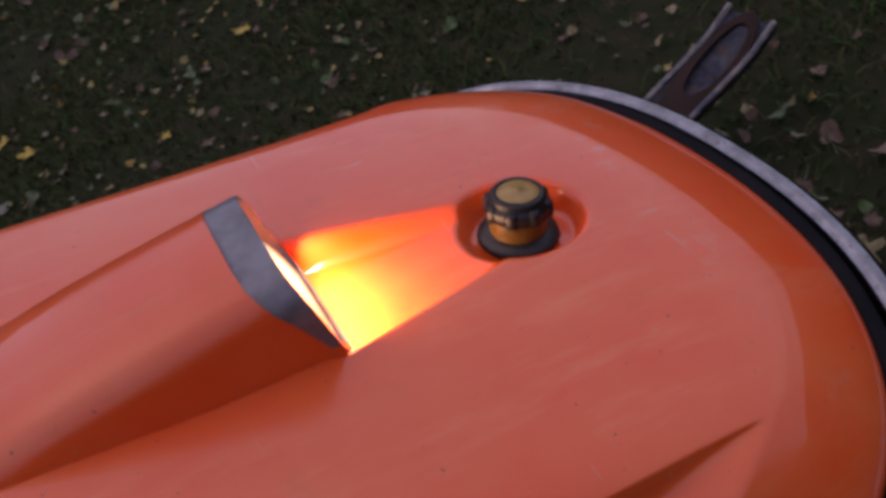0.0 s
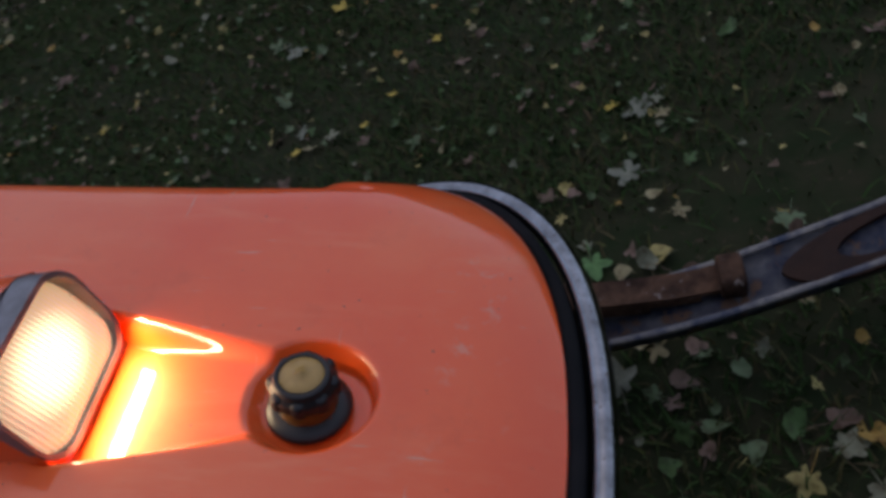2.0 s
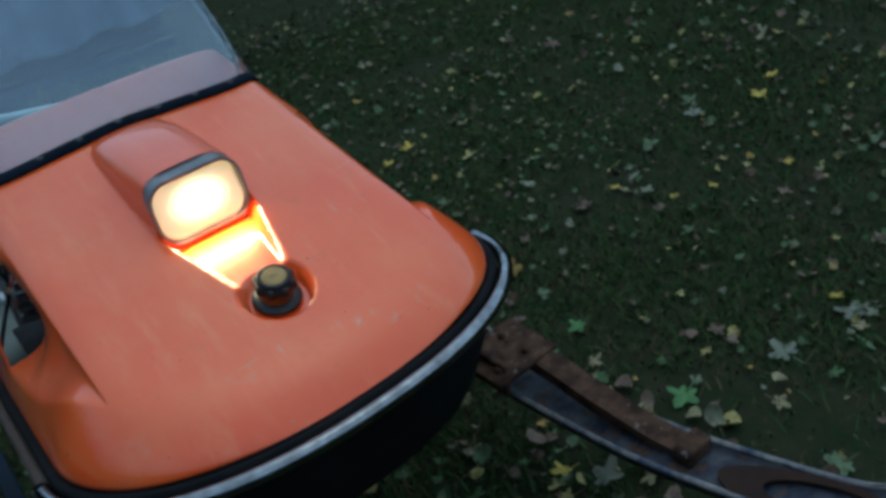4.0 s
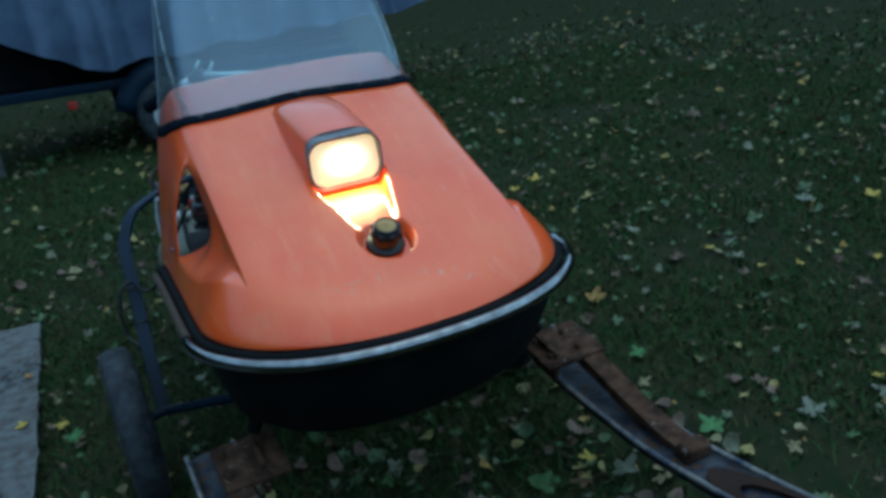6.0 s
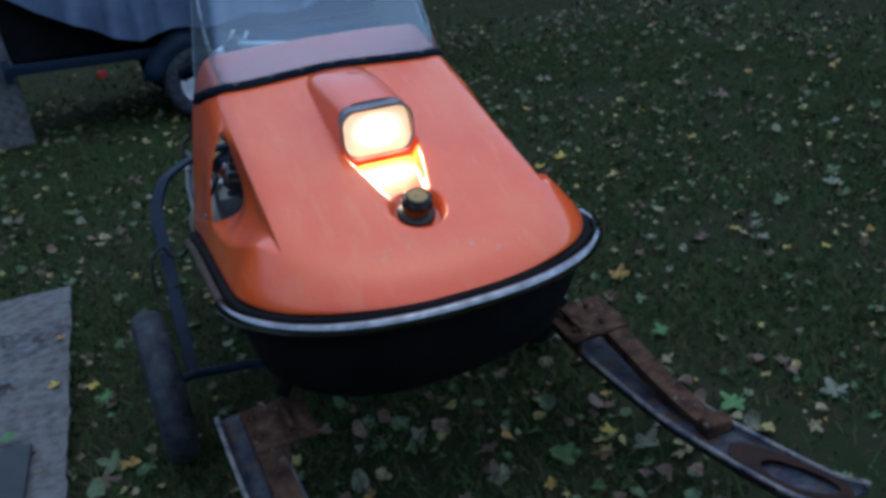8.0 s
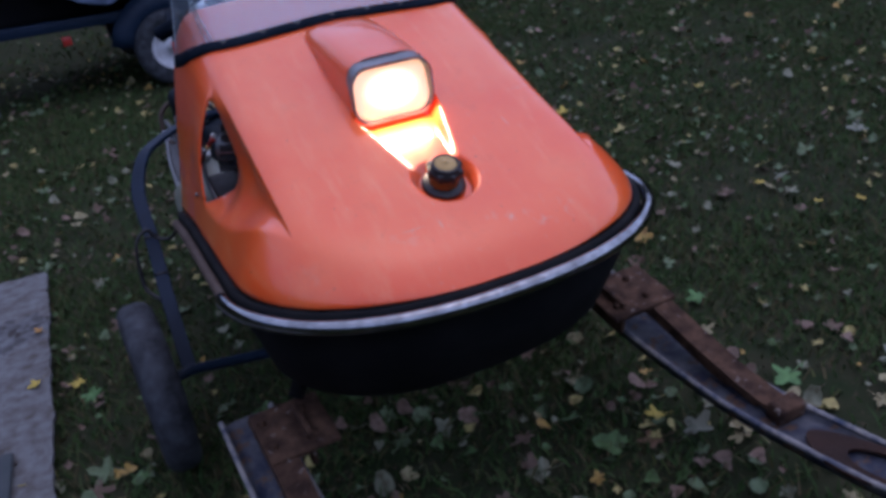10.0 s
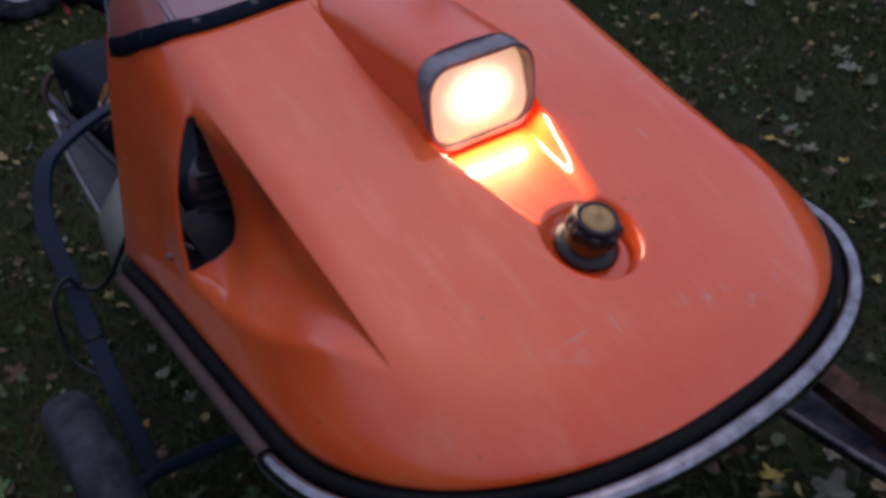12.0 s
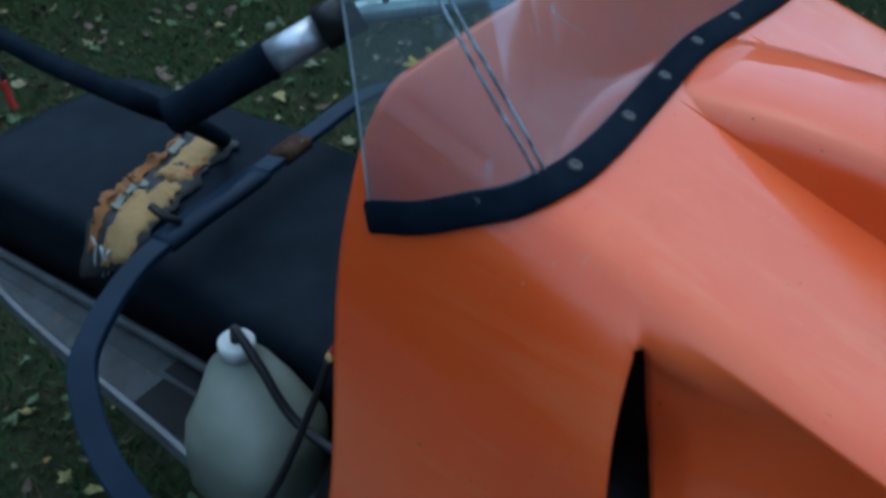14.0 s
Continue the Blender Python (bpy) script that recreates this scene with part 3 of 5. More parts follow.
def build_front():
    # black rubber edging, chrome nose bumper, rusted side rails, belly pan
    sled_part("edge_trim", sweep(outline_path(0.006, -0.002, 0.88, nose_extra=0.002), [(-0.010, -0.018), (0.012, -0.018), (0.013, -0.004), (0.006, 0.002), (-0.006, 0.005)]), BELLY, "black rubber edging under the hood").matrix_basis = SKEW
    path = outline_path(0.029, -0.012, 0.86, nose_extra=0.002)
    front = [p for p in path if p[1] < 0.30]
    sled_part("bumper", tube(front, 0.0126, 16), CHROME, "scuffed chrome tube bumper round the nose").matrix_basis = SKEW
    for s in (1, -1):
        side = [(p[0] - 0.006 * s, p[1], p[2] - 0.010) for p in path if p[0] * s > 0 and p[1] >= 0.285]
        sled_part("side_rail", tube(side, 0.0100, 12), RUSTY_CHROME, "brown rusted side rail of the bumper").matrix_basis = SKEW
    rings = []
    for g, z in ((-0.005, -0.03), (-0.011, -0.095), (-0.037, -0.185), (-0.078, -0.237), (-0.14, -0.264)):
        rings.append([(x, y + max(0.0, -g - 0.02) * 0.5, 0.61 + z * (0.61 - 0.30) / 0.29 * (zr - 0.30) / 0.31 - (0.61 - zr) * 1.0) for x, y, zr in outline_path(g, 0, 0.95)])
    verts = [p for r in rings for p in r]
    m = len(rings[0])
    faces = [(k * m + i, k * m + i + 1, (k + 1) * m + i + 1, (k + 1) * m + i) for k in range(len(rings) - 1) for i in range(m - 1)]
    faces.append(tuple(range((len(rings) - 1) * m, len(rings) * m)))
    sled_part("belly_pan", mesh_from("belly_pan", verts, faces), BELLY, "black belly pan below the bumper").matrix_basis = SKEW


build_front()


def build_headlight():
    ys = [0.478 + 0.288 * (k / 30) for k in range(31)]
    sec_n = None
    verts, faces = [], []
    for y in ys:
        t = (y - 0.478) / 0.288
        zd = deck_z(0.09, y)
        zt = 0.873 + 0.004 * t - 0.017 * t ** 3
        hb, ht = 0.0825 + 0.008 * min(1.0, 3 * t) - 0.008 * t, 0.064 + 0.004 * t
        half = [(-hb - 0.002, zd - 0.02), (-hb - 0.001, zd - 0.002), (-hb + 0.001, zd + 0.12 * (zt - zd)), (-ht - 0.017, zt - 0.028), (-ht - 0.011, zt - 0.012), (-ht + 0.003, zt - 0.003), (-ht * 0.6, zt + 0.0015), (0, zt + 0.003)]
        sec = half + [(-x, z) for x, z in reversed(half[:-1])]
        sec_n = len(sec)
        verts += [(x, y + (1 - t) * (0.027 - 0.045 * min(1.0, max(0.0, (zt - z) / (zt - zd)))), z) for x, z in sec]
    for j in range(len(ys) - 1):
        for i in range(sec_n - 1):
            a = j * sec_n + i
            faces.append((a, a + 1, a + sec_n + 1, a + sec_n))
    sharp(sled_part("headlight_pod", mesh_from("pod", verts, faces), ORANGE, "orange pod moulded into the hood", hood), 40)
    # bezel ring: a deep rounded frame, its top lip leaning forward
    cz = 0.8165
    lean = lambda z: 0.034 * min(1.0, max(0.0, (z + 0.05) / 0.10))
    outer, inner = rounded_rect(0.166, 0.110, 0.036, 8), rounded_rect(0.1580, 0.0985, 0.0325, 8)
    lip = lambda z: -0.016 * step(-0.056, 0.056, z) + 0.001
    rear = lambda x, z: max(0.4600, 0.465 + 0.021 * min(1.0, max(0.0, (z + 0.05) / 0.10)) - 0.018 * step(0.045, 0.083, abs(x)))
    rings = []
    for prof, y, f in ((outer, None, 0), (outer, 0.4565, 1), (outer, 0.4545, 1), (inner, 0.4545, 1), (inner, 0.474, 0)):
        rings.append([(x, (y if y else rear(x, z)) + f * lip(z) + lean(z), z + cz) for x, z in prof])
    m = len(outer)
    verts = [p for r in rings for p in r]
    faces = [(k * m + i, (k + 1) * m + i, (k + 1) * m + (i + 1) % m, k * m + (i + 1) % m) for k in range(len(rings) - 1) for i in range(m)]
    lamp = sled_part("headlight", mesh_from("bezel", verts, faces), BEZEL, "rectangular headlight, switched on, in a grey bezel")
    lamp.matrix_basis = SKEW
    sharp(lamp, 40)
    sled_part("bucket", mesh_from("bucket", [(x * 0.97, 0.472 + lean(z), z * 0.97 + cz) for x, z in outer], [tuple(range(m))]), INNER, "", lamp)
    rings = []
    for f, y in ((1.0, 0.466), (0.96, 0.4600), (0.80, 0.4565), (0.45, 0.4540), (0.15, 0.4530)):
        rings.append([(x * f, y + lean(z * f), z * f + cz - 0.002) for x, z in inner])
    verts = [p for r in rings for p in r] + [(0, 0.4527 + lean(0), cz)]
    faces = [(k * m + i, (k + 1) * m + i, (k + 1) * m + (i + 1) % m, k * m + (i + 1) % m) for k in range(len(rings) - 1) for i in range(m)]
    faces += [((len(rings) - 1) * m + i, len(verts) - 1, (len(rings) - 1) * m + (i + 1) % m) for i in range(m)]
    sled_part("lens", mesh_from("lens", verts, faces), LENS, "glowing warm white lens", lamp)


build_headlight()

# the bulb's own beam, thrown down the moulded trough
beam_data = bpy.data.lights.new("headlamp_beam", "AREA")
beam_data.energy, beam_data.color, beam_data.spread = 0.50, (1.0, 0.85, 0.56), radians(130)
beam_data.shape, beam_data.size, beam_data.size_y = "RECTANGLE", 0.135, 0.012
beam = new("headlamp_beam", beam_data)
beam.matrix_world = TIP @ SKEW @ look((0.0, 0.448, 0.785), (0.0, 0.411, 0.735))


def build_fuel_cap():
    at = Matrix.Translation((0, 0.25, 0.766)) @ Matrix.Rotation(radians(13.5), 4, "X") @ Matrix.Translation((0, 0, -0.055))
    cap = sled_part("fuel_cap", lathe([(0.0, 0.030), (0.0225, 0.030), (0.0300, 0.031), (0.0312, 0.034), (0.0312, 0.040), (0.029, 0.044), (0.0265, 0.046), (0.0265, 0.050), (0.0245, 0.0525), (0.0205, 0.0525), (0.0205, 0.050), (0, 0.050)]), CAP_BLACK, "black fuel cap with a gauge")
    cap.data.transform(at)
    lobe = lathe([(0, -0.007), (0.0075, -0.007), (0.008, -0.004), (0.0075, 0.004), (0.005, 0.008), (0, 0.008)], 10)
    lobe.materials.append(CAP_BLACK)
    for k in range(8):
        a = 2 * math.pi * k / 8
        o = sled_part("grip_lobe", lobe, CAP_BLACK, "", cap)
        o.matrix_basis = at @ Matrix.Translation((0.0262 * math.cos(a), 0.0262 * math.sin(a), 0.038))
    o = sled_part("flange", lathe([(0.024, 0.001), (0.0385, 0.001), (0.0400, 0.004), (0.0385, 0.008), (0.030, 0.010), (0.026, 0.012)]), CAP_BLACK, "black rubber flange", cap)
    o.data.transform(at)
    o = sled_part("neck", lathe([(0.0260, 0.008), (0.0275, 0.012), (0.0275, 0.024), (0.026, 0.031)]), AMBER, "amber plastic filler neck", cap)
    o.data.transform(at)
    o = sled_part("gauge", lathe([(0.0, 0.0565), (0.0015, 0.0565), (0.0022, 0.0545), (0.012, 0.0538), (0.0190, 0.0525), (0.0205, 0.0505)]), BRASS, "brass-coloured round fuel gauge", cap)
    o.data.transform(at)


build_fuel_cap()

STRIP = [(-0.3215, 0.898), (-0.314, 0.853), (-0.303, 0.820), (-0.284, 0.788), (-0.251, 0.773), (-0.19, 0.769), (-0.09, 0.775), (0.0, 0.781)]
STRIP = STRIP + [(-x, y) for x, y in reversed(STRIP[:-1])]


def strip_path(up):
    pts = smooth_path([(x, y, 0) for x, y in STRIP], 8)
    return [Vector((p.x, p.y, hood_z(p.x, p.y, False) + up)) for p in pts]


def hood_normal(x, y):
    e = 0.012
    gx = (hood_z(x + e, y, False) - hood_z(x - e, y, False)) / (2 * e)
    gy = (hood_z(x, y + e, False) - hood_z(x, y - e, False)) / (2 * e)
    return Vector((-gx, -gy, 1)).normalized()


def build_windshield():
    base = []
    line = strip_path(0.006)
    for i, p in enumerate(line):
        run = line[min(len(line) - 1, i + 1)] - line[max(0, i - 1)]
        inward = Vector((-run.y, run.x, 0)).normalized()
        if inward.dot(Vector((0, 1.05, 0)) - p) < 0:
            inward = -inward
        q = p + inward * 0.012 * max(0.0, hood_normal(p.x, p.y).z) ** 3
        base.append(Vector((q.x, q.y, hood_z(q.x, q.y, False) + 0.006)))
    rows = 14
    verts, faces = [], []
    m = len(base)
    for k in range(rows + 1):
        t = k / rows
        for p in base:
            back = 0.16 * t + 0.05 * t * t
            verts.append((p.x * (1 - 0.24 * t), p.y + back * (1.0 if abs(p.x) < 0.25 else 1 - (p.y - 0.74) * 1.5), p.z + 0.36 * t * (1 + 0.6 * max(0, 0.86 - p.z))))
    for k in range(rows):
        for i in range(m - 1):
            a = k * m + i
            faces.append((a, a + 1, a + m + 1, a + m))
    shield = sled_part("windshield", mesh_from("windshield", verts, faces), SHIELD, "clear plastic windshield, bent round the cowl")
    shield.matrix_basis = SKEW
    shield.visible_shadow = False
    for i in (0, m - 1):
        sled_part("edge_bead", tube([verts[k * m + i] for k in range(rows + 1)], 0.0012, 8), SEAM, "pale edge of the windshield", shield)
    for i in (min(range(m), key=lambda k: (base[k] - Vector((sx * 0.262, 0.80, base[k].z))).length) for sx in (-1, 1)):
        for di in (0, 2):
            k2, way = i + di * (1 if i < m / 2 else -1), (-1 if i < m / 2 else 1)

            def ridge(k):
                # the ridge leans rearwards as it rises
                reach, col = 0.16 * k / rows, k2
                while reach > 0 and 0 < col + way < m - 1:
                    reach -= (base[col + way] - base[col]).length
                    col += way
                back = 1 + reach / (base[col] - base[col - way]).length if col != k2 else 0.0
                a, b = Vector(verts[k * m + col - way]), Vector(verts[k * m + col])
                return (a.lerp(b, min(1.0, max(0.0, back))) if col != k2 else b) + Vector((0, -0.0012, 0))
            sled_part("bend_ridge", tube([ridge(k) for k in range(rows + 1)], 0.0013, 8), RIDGE, "pale crazed ridge at the windshield's bend", shield)
    pts = strip_path(0.004)
    normals = [hood_normal(p.x, p.y) for p in pts]
    normals = [sum((normals[max(0, min(len(pts) - 1, i + k))] for k in range(-4, 5)), Vector()).normalized() for i in range(len(pts))]
    sharp(sled_part("trim_strip", band(pts, normals, [(-0.013, -0.004), (0.013, -0.004), (0.0135, 0.002), (0.010, 0.005), (-0.010, 0.005), (-0.0135, 0.002)]), BLACK_RUBBER, "black rubber strip along the windshield's foot", shield), 50)
    pts = strip_path(0.009)
    k, last = 0, None
    for p in pts:
        if (p - pts[0]).length > 0.012 and (last is None or (p - last).length > 0.076):
            me = lathe([(0.0058, 0.0), (0.0054, 0.0018), (0.0034, 0.0022), (0.0026, 0.0010), (0, 0.0010)], 14)
            o = sled_part("rivet", me, BEZEL if k == 0 else RIM_DARK, "", shield)
            w = hood_normal(p.x, p.y)
            o.matrix_basis = Matrix.Translation(p) @ w.to_track_quat("Z", "Y").to_matrix().to_4x4()
            last, k = p, k + 1
    return shield


build_windshield()


def build_rear():
    # tunnel, seat, running boards
    sec = [(-0.205, -0.07), (-0.205, 0.10), (-0.185, 0.125), (0.185, 0.125), (0.205, 0.10), (0.205, -0.07)]
    pts = [(0, 0.95, 0.30), (0, 1.3, 0.275), (0, 1.7, 0.225), (0, 1.88, 0.20)]
    sled_part("tunnel", sweep(pts, [(x * 0.9, z * 0.5 - 0.03) for x, z in sec]), BELLY, "dark metal tunnel under the seat")
    rows = []
    for k in range(41):
        t = k / 40
        y = 0.98 + 0.91 * t
        top = lerp_table([(0.98, 0.43), (1.45, 0.412), (1.8, 0.36), (2.0, 0.335)], y)
        bot = lerp_table([(0.98, 0.30), (1.45, 0.265), (1.8, 0.20), (2.0, 0.165)], y)
        e = min(1.0, min(t, 1 - t) / 0.04)
        e = math.sqrt(1 - (1 - e) ** 2) * 0.25 + 0.75
        half = []
        for a in range(9):
            th = math.pi / 2 * a / 8
            half.append((0.165 + 0.035 * math.cos(th), top - 0.035 + 0.035 * math.sin(th)))
        sec = [(0.195, bot)] + half + [(0.0, top + 0.010)]
        full = [(x * e, bot + (z - bot) * e) for x, z in sec] + [(-x * e, bot + (z - bot) * e) for x, z in reversed(sec[:-1])]
        rows.append([(x, y, z) for x, z in full])
    m = len(rows[0])
    verts = [p for r in rows for p in r]
    faces = [(j * m + i, j * m + (i + 1) % m, (j + 1) * m + (i + 1) % m, (j + 1) * m + i) for j in range(40) for i in range(m)]
    faces += [tuple(range(m))[::-1], tuple(range(40 * m, 41 * m))]
    seat = sled_part("seat", mesh_from("seat", verts, faces), VINYL, "long black vinyl seat, torn open at one side")
    for s in (-1, 1):
        # a flat board with one rib, narrowing to the rear, and a lip along its outer edge
        outer = [(0.96, 0.347), (1.2, 0.311), (1.4, 0.293), (1.6, 0.273), (1.75, 0.248), (1.9, 0.226)]
        verts, faces, lip_pts, n = [], [], [], 30
        for k in range(n + 1):
            y = 0.97 + 0.92 * k / n
            z = lerp_table([(0.96, 0.264), (1.2, 0.250), (1.6, 0.222), (1.9, 0.187)], y)
            xo, xi = smooth_table(outer, y), 0.186
            sec = [(xi, -0.004), (xo, -0.004), (xo, 0.002)]
            for rx, rz in ((0.240, 0.002), (0.238, 0.005), (0.233, 0.005), (0.231, 0.002)):
                sec.append((min(rx, xo - 0.002), rz if rx < xo else 0.002))
            sec.append((xi, 0.002))
            verts += [(s * x, y, z + dz) for x, dz in sec]
            lip_pts.append((s * (xo + 0.002), y, z))
        m = len(sec)
        faces = [(k * m + i, k * m + (i + 1) % m, (k + 1) * m + (i + 1) % m, (k + 1) * m + i) for k in range(n) for i in range(m)]
        faces += [tuple(range(m)), tuple(range(n * m, n * m + m))]
        if s > 0:
            faces = [f[::-1] for f in faces]
        board = sharp(sled_part("running_board", mesh_from("running_board", verts, faces), ALUMINIUM, "dull dusty aluminium running board"))
        sharp(sled_part("board_lip", sweep(lip_pts, [(-0.005, -0.022), (0.004, -0.022), (0.005, 0.006), (0.002, 0.010), (-0.005, 0.009)]), LIP_METAL, "worn bright lip of the running board", board))
    return seat


seat = build_rear()


def build_ski(s):
    """One ski: a channelled blade with a loop tip, a leaf spring over it and the saddle plate with its bolts."""
    x = 0.470 if s > 0 else -0.408
    spine = smooth_path([(x, 0.385, 0.271), (x, 0.31, 0.266), (x, 0.22, 0.264), (x, 0.10, 0.272), (x, -0.12, 0.300), (x + 0.004 * s, -0.30, 0.345), (x + 0.008 * s, -0.46, 0.395), (x + 0.010 * s, -0.53, 0.435)], 8)
    ski = sled_part("ski", sweep(spine, [(-0.052, -0.010), (-0.020, -0.004), (0.020, -0.004), (0.052, -0.010), (0.056, 0.014), (0.050, 0.015), (0.046, 0.000), (0.022, 0.005), (-0.022, 0.005), (-0.046, 0.000), (-0.050, 0.015), (-0.056, 0.014)]), SKI_STEEL, "scraped steel ski with blue paint remnants and rust")
    ski.location = (0, 0.03, -0.06)
    for e in (-1, 1):
        sled_part("worn_edge", sweep([p + Vector((e * 0.053, 0, 0.013)) for p in spine], [(-0.005, -0.004), (0.005, -0.004), (0.0055, 0.003), (0.0, 0.005), (-0.0055, 0.003)]), EDGE_STEEL, "bare worn edge of the ski", ski)
    # a pointed strap plate with an oval hole, rising over the tip
    n, ring_o, ring_i = 40, [], []
    place = lambda u, w: Vector((x + 0.012 * s - 0.026 * s * (1 - u) + w, -0.274 - 0.264 * u, 0.362 + 0.085 * u ** 1.3 - 2.0 * w * w))
    for k in range(n):
        a = 2 * math.pi * k / n
        u = 0.5 - 0.5 * math.cos(a)
        ring_o.append(place(u, math.copysign(0.054 * abs(math.sin(a)) ** 1.2, math.sin(a))))
        ring_i.append(place(0.60 - 0.30 * math.cos(a), 0.032 * math.sin(a)))
    verts = [p for p in ring_o + ring_i] + [p - Vector((0, 0, 0.006)) for p in ring_o + ring_i]
    faces = []
    for k in range(n):
        e = (k + 1) % n
        faces += [(k, n + k, n + e, e), (2 * n + k, 2 * n + e, 3 * n + e, 3 * n + k), (k, e, 2 * n + e, 2 * n + k), (n + e, n + k, 3 * n + k, 3 * n + e)]
    sharp(sled_part("tip_loop", mesh_from("tip_loop", verts, faces), DARK_RUST, "dark rusty strap loop at the ski's tip", ski))
    cx = x + 0.012 if s > 0 else x + 0.016
    spring = smooth_path([(cx, 0.32, 0.320), (cx, 0.20, 0.350), (cx, 0.02, 0.338), (cx, -0.12, 0.332), (cx - 0.003, -0.22, 0.345)], 6)
    for k, (w, dz, cut) in enumerate(((0.026, 0.0, 0), (0.026, -0.010, 4), (0.026, -0.020, 8))):
        pts = [p + Vector((0, 0, dz)) for p in (spring[cut // 2:-cut] if cut else spring)]
        sharp(sled_part("leaf_spring", sweep(pts, [(-w, -0.004), (w, -0.004), (w, 0.004), (-w, 0.004)]), RUST, "rusty leaf spring", ski))
    bracket = sled_part("saddle", box_bm(0.165 if s > 0 else 0.138, 0.140, 0.012, 0.003, (x - (0.030 if s > 0 else -0.058), 0.225, 0.355)), RUST, "rusty bolted saddle plate", ski)
    sled_part("saddle_side", box_bm(0.012, 0.10, 0.085, 0.003, (x - 0.075 * s, 0.225, 0.335)), RUST, "", ski)
    sled_part("shackle", box_bm(0.066, 0.040, 0.036, 0.006, (x + 0.008 * s, -0.205, 0.345)), RUST, "rusty spring shackle", ski)
    for dx in (-0.085, -0.005):
        for dy in (-0.035, 0.035):
            sled_part("bolt", lathe([(0.009, 0.0), (0.009, 0.007), (0.006, 0.010), (0, 0.010)], 6), RUST, "", ski).location = (x + dx * s, 0.225 + dy, 0.361)
    sled_part("spindle", tube([(x - 0.08 * s, 0.255, 0.40), (x - 0.22 * s, 0.36, 0.60)], 0.015, 12), BELLY, "black steering spindle", ski)


for side in (1, -1):
    build_ski(side)


# ---- the dolly under the sled ----
dolly = thing("dolly", 0, 0.69, 0, "black steel dolly with a bent flat-bar handle and rubber wheels", "dolly")


def dolly_part(name, data, mat, label="", parent=None):
    ob = part(name, data, mat, parent or dolly, label)
    if parent is None:
        ob.matrix_parent_inverse = Matrix.Translation((0, -0.69, 0))
    return ob


LOOP = [(-0.460, 0.882, 0.212), (-0.450, 1.015, 0.340), (-0.436, 1.139, 0.460), (-0.427, 1.235, 0.553), (-0.387, 1.303, 0.618), (-0.335, 1.333, 0.646), (-0.245, 1.358, 0.670), (-0.147, 1.366, 0.677), (-0.04, 1.369, 0.680), (0.11, 1.376, 0.687), (0.25, 1.380, 0.690), (0.35, 1.355, 0.668), (0.415, 1.29, 0.605), (0.440, 1.18, 0.50), (0.450, 1.015, 0.34), (0.460, 0.882, 0.212)]
sharp(dolly_part("handle", sweep(smooth_path(LOOP, 8), [(-0.0155, -0.006), (0.0155, -0.006), (0.0170, -0.0045), (0.0170, 0.0045), (0.0155, 0.006), (-0.0155, 0.006), (-0.0170, 0.0045), (-0.0170, -0.0045)]), BLACK_PAINT, "dark blue-black painted handle loop"), 40)
dolly_part("axle", tube([(-0.53, 0.850, 0.206), (-0.46, 0.872, 0.206), (-0.25, 0.885, 0.166), (0.25, 0.885, 0.166), (0.46, 0.872, 0.206), (0.53, 0.850, 0.206)], 0.013), BLACK_PAINT, "black steel axle")


def wheel_parts(parent_fn, cx, cy, cz, r, width, rim_mat, name="wheel", yaw=0.0):
    w = width / 2
    prof = [(r * 0.56, -w * 0.75), (r * 0.75, -w), (r * 0.90, -w * 0.95), (r * 0.975, -w * 0.7), (r * 0.99, -w * 0.45), (r, -w * 0.40), (r, w * 0.40), (r * 0.99, w * 0.45), (r * 0.975, w * 0.7), (r * 0.90, w * 0.95), (r * 0.75, w), (r * 0.56, w * 0.75)]
    turn = Matrix.Translation((cx, cy, cz)) @ Matrix.Rotation(radians(yaw), 4, "Z") @ Euler((0, math.pi / 2, 0)).to_matrix().to_4x4()
    tyre = lathe(prof, 48)
    tyre.transform(turn)
    t = parent_fn(name, tyre, TYRE_RUBBER, "worn black rubber tyre")
    rim = lathe([(r * 0.57, -w * 0.8), (r * 0.55, -w * 0.5), (r * 0.30, -w * 0.2), (r * 0.14, -w * 0.25), (r * 0.12, -w * 0.9), (0, -w * 0.9), (0, w * 0.9), (r * 0.12, w * 0.9), (r * 0.14, w * 0.25), (r * 0.30, w * 0.2), (r * 0.55, w * 0.5), (r * 0.57, w * 0.8)], 32)
    rim.transform(turn)
    parent_fn("rim", rim, rim_mat, "", t)
    return t


wheel_parts(dolly_part, -0.540, 0.848, 0.206, 0.206, 0.084, RIM_DARK)
wheel_parts(dolly_part, 0.540, 0.848, 0.206, 0.206, 0.084, RIM_DARK)

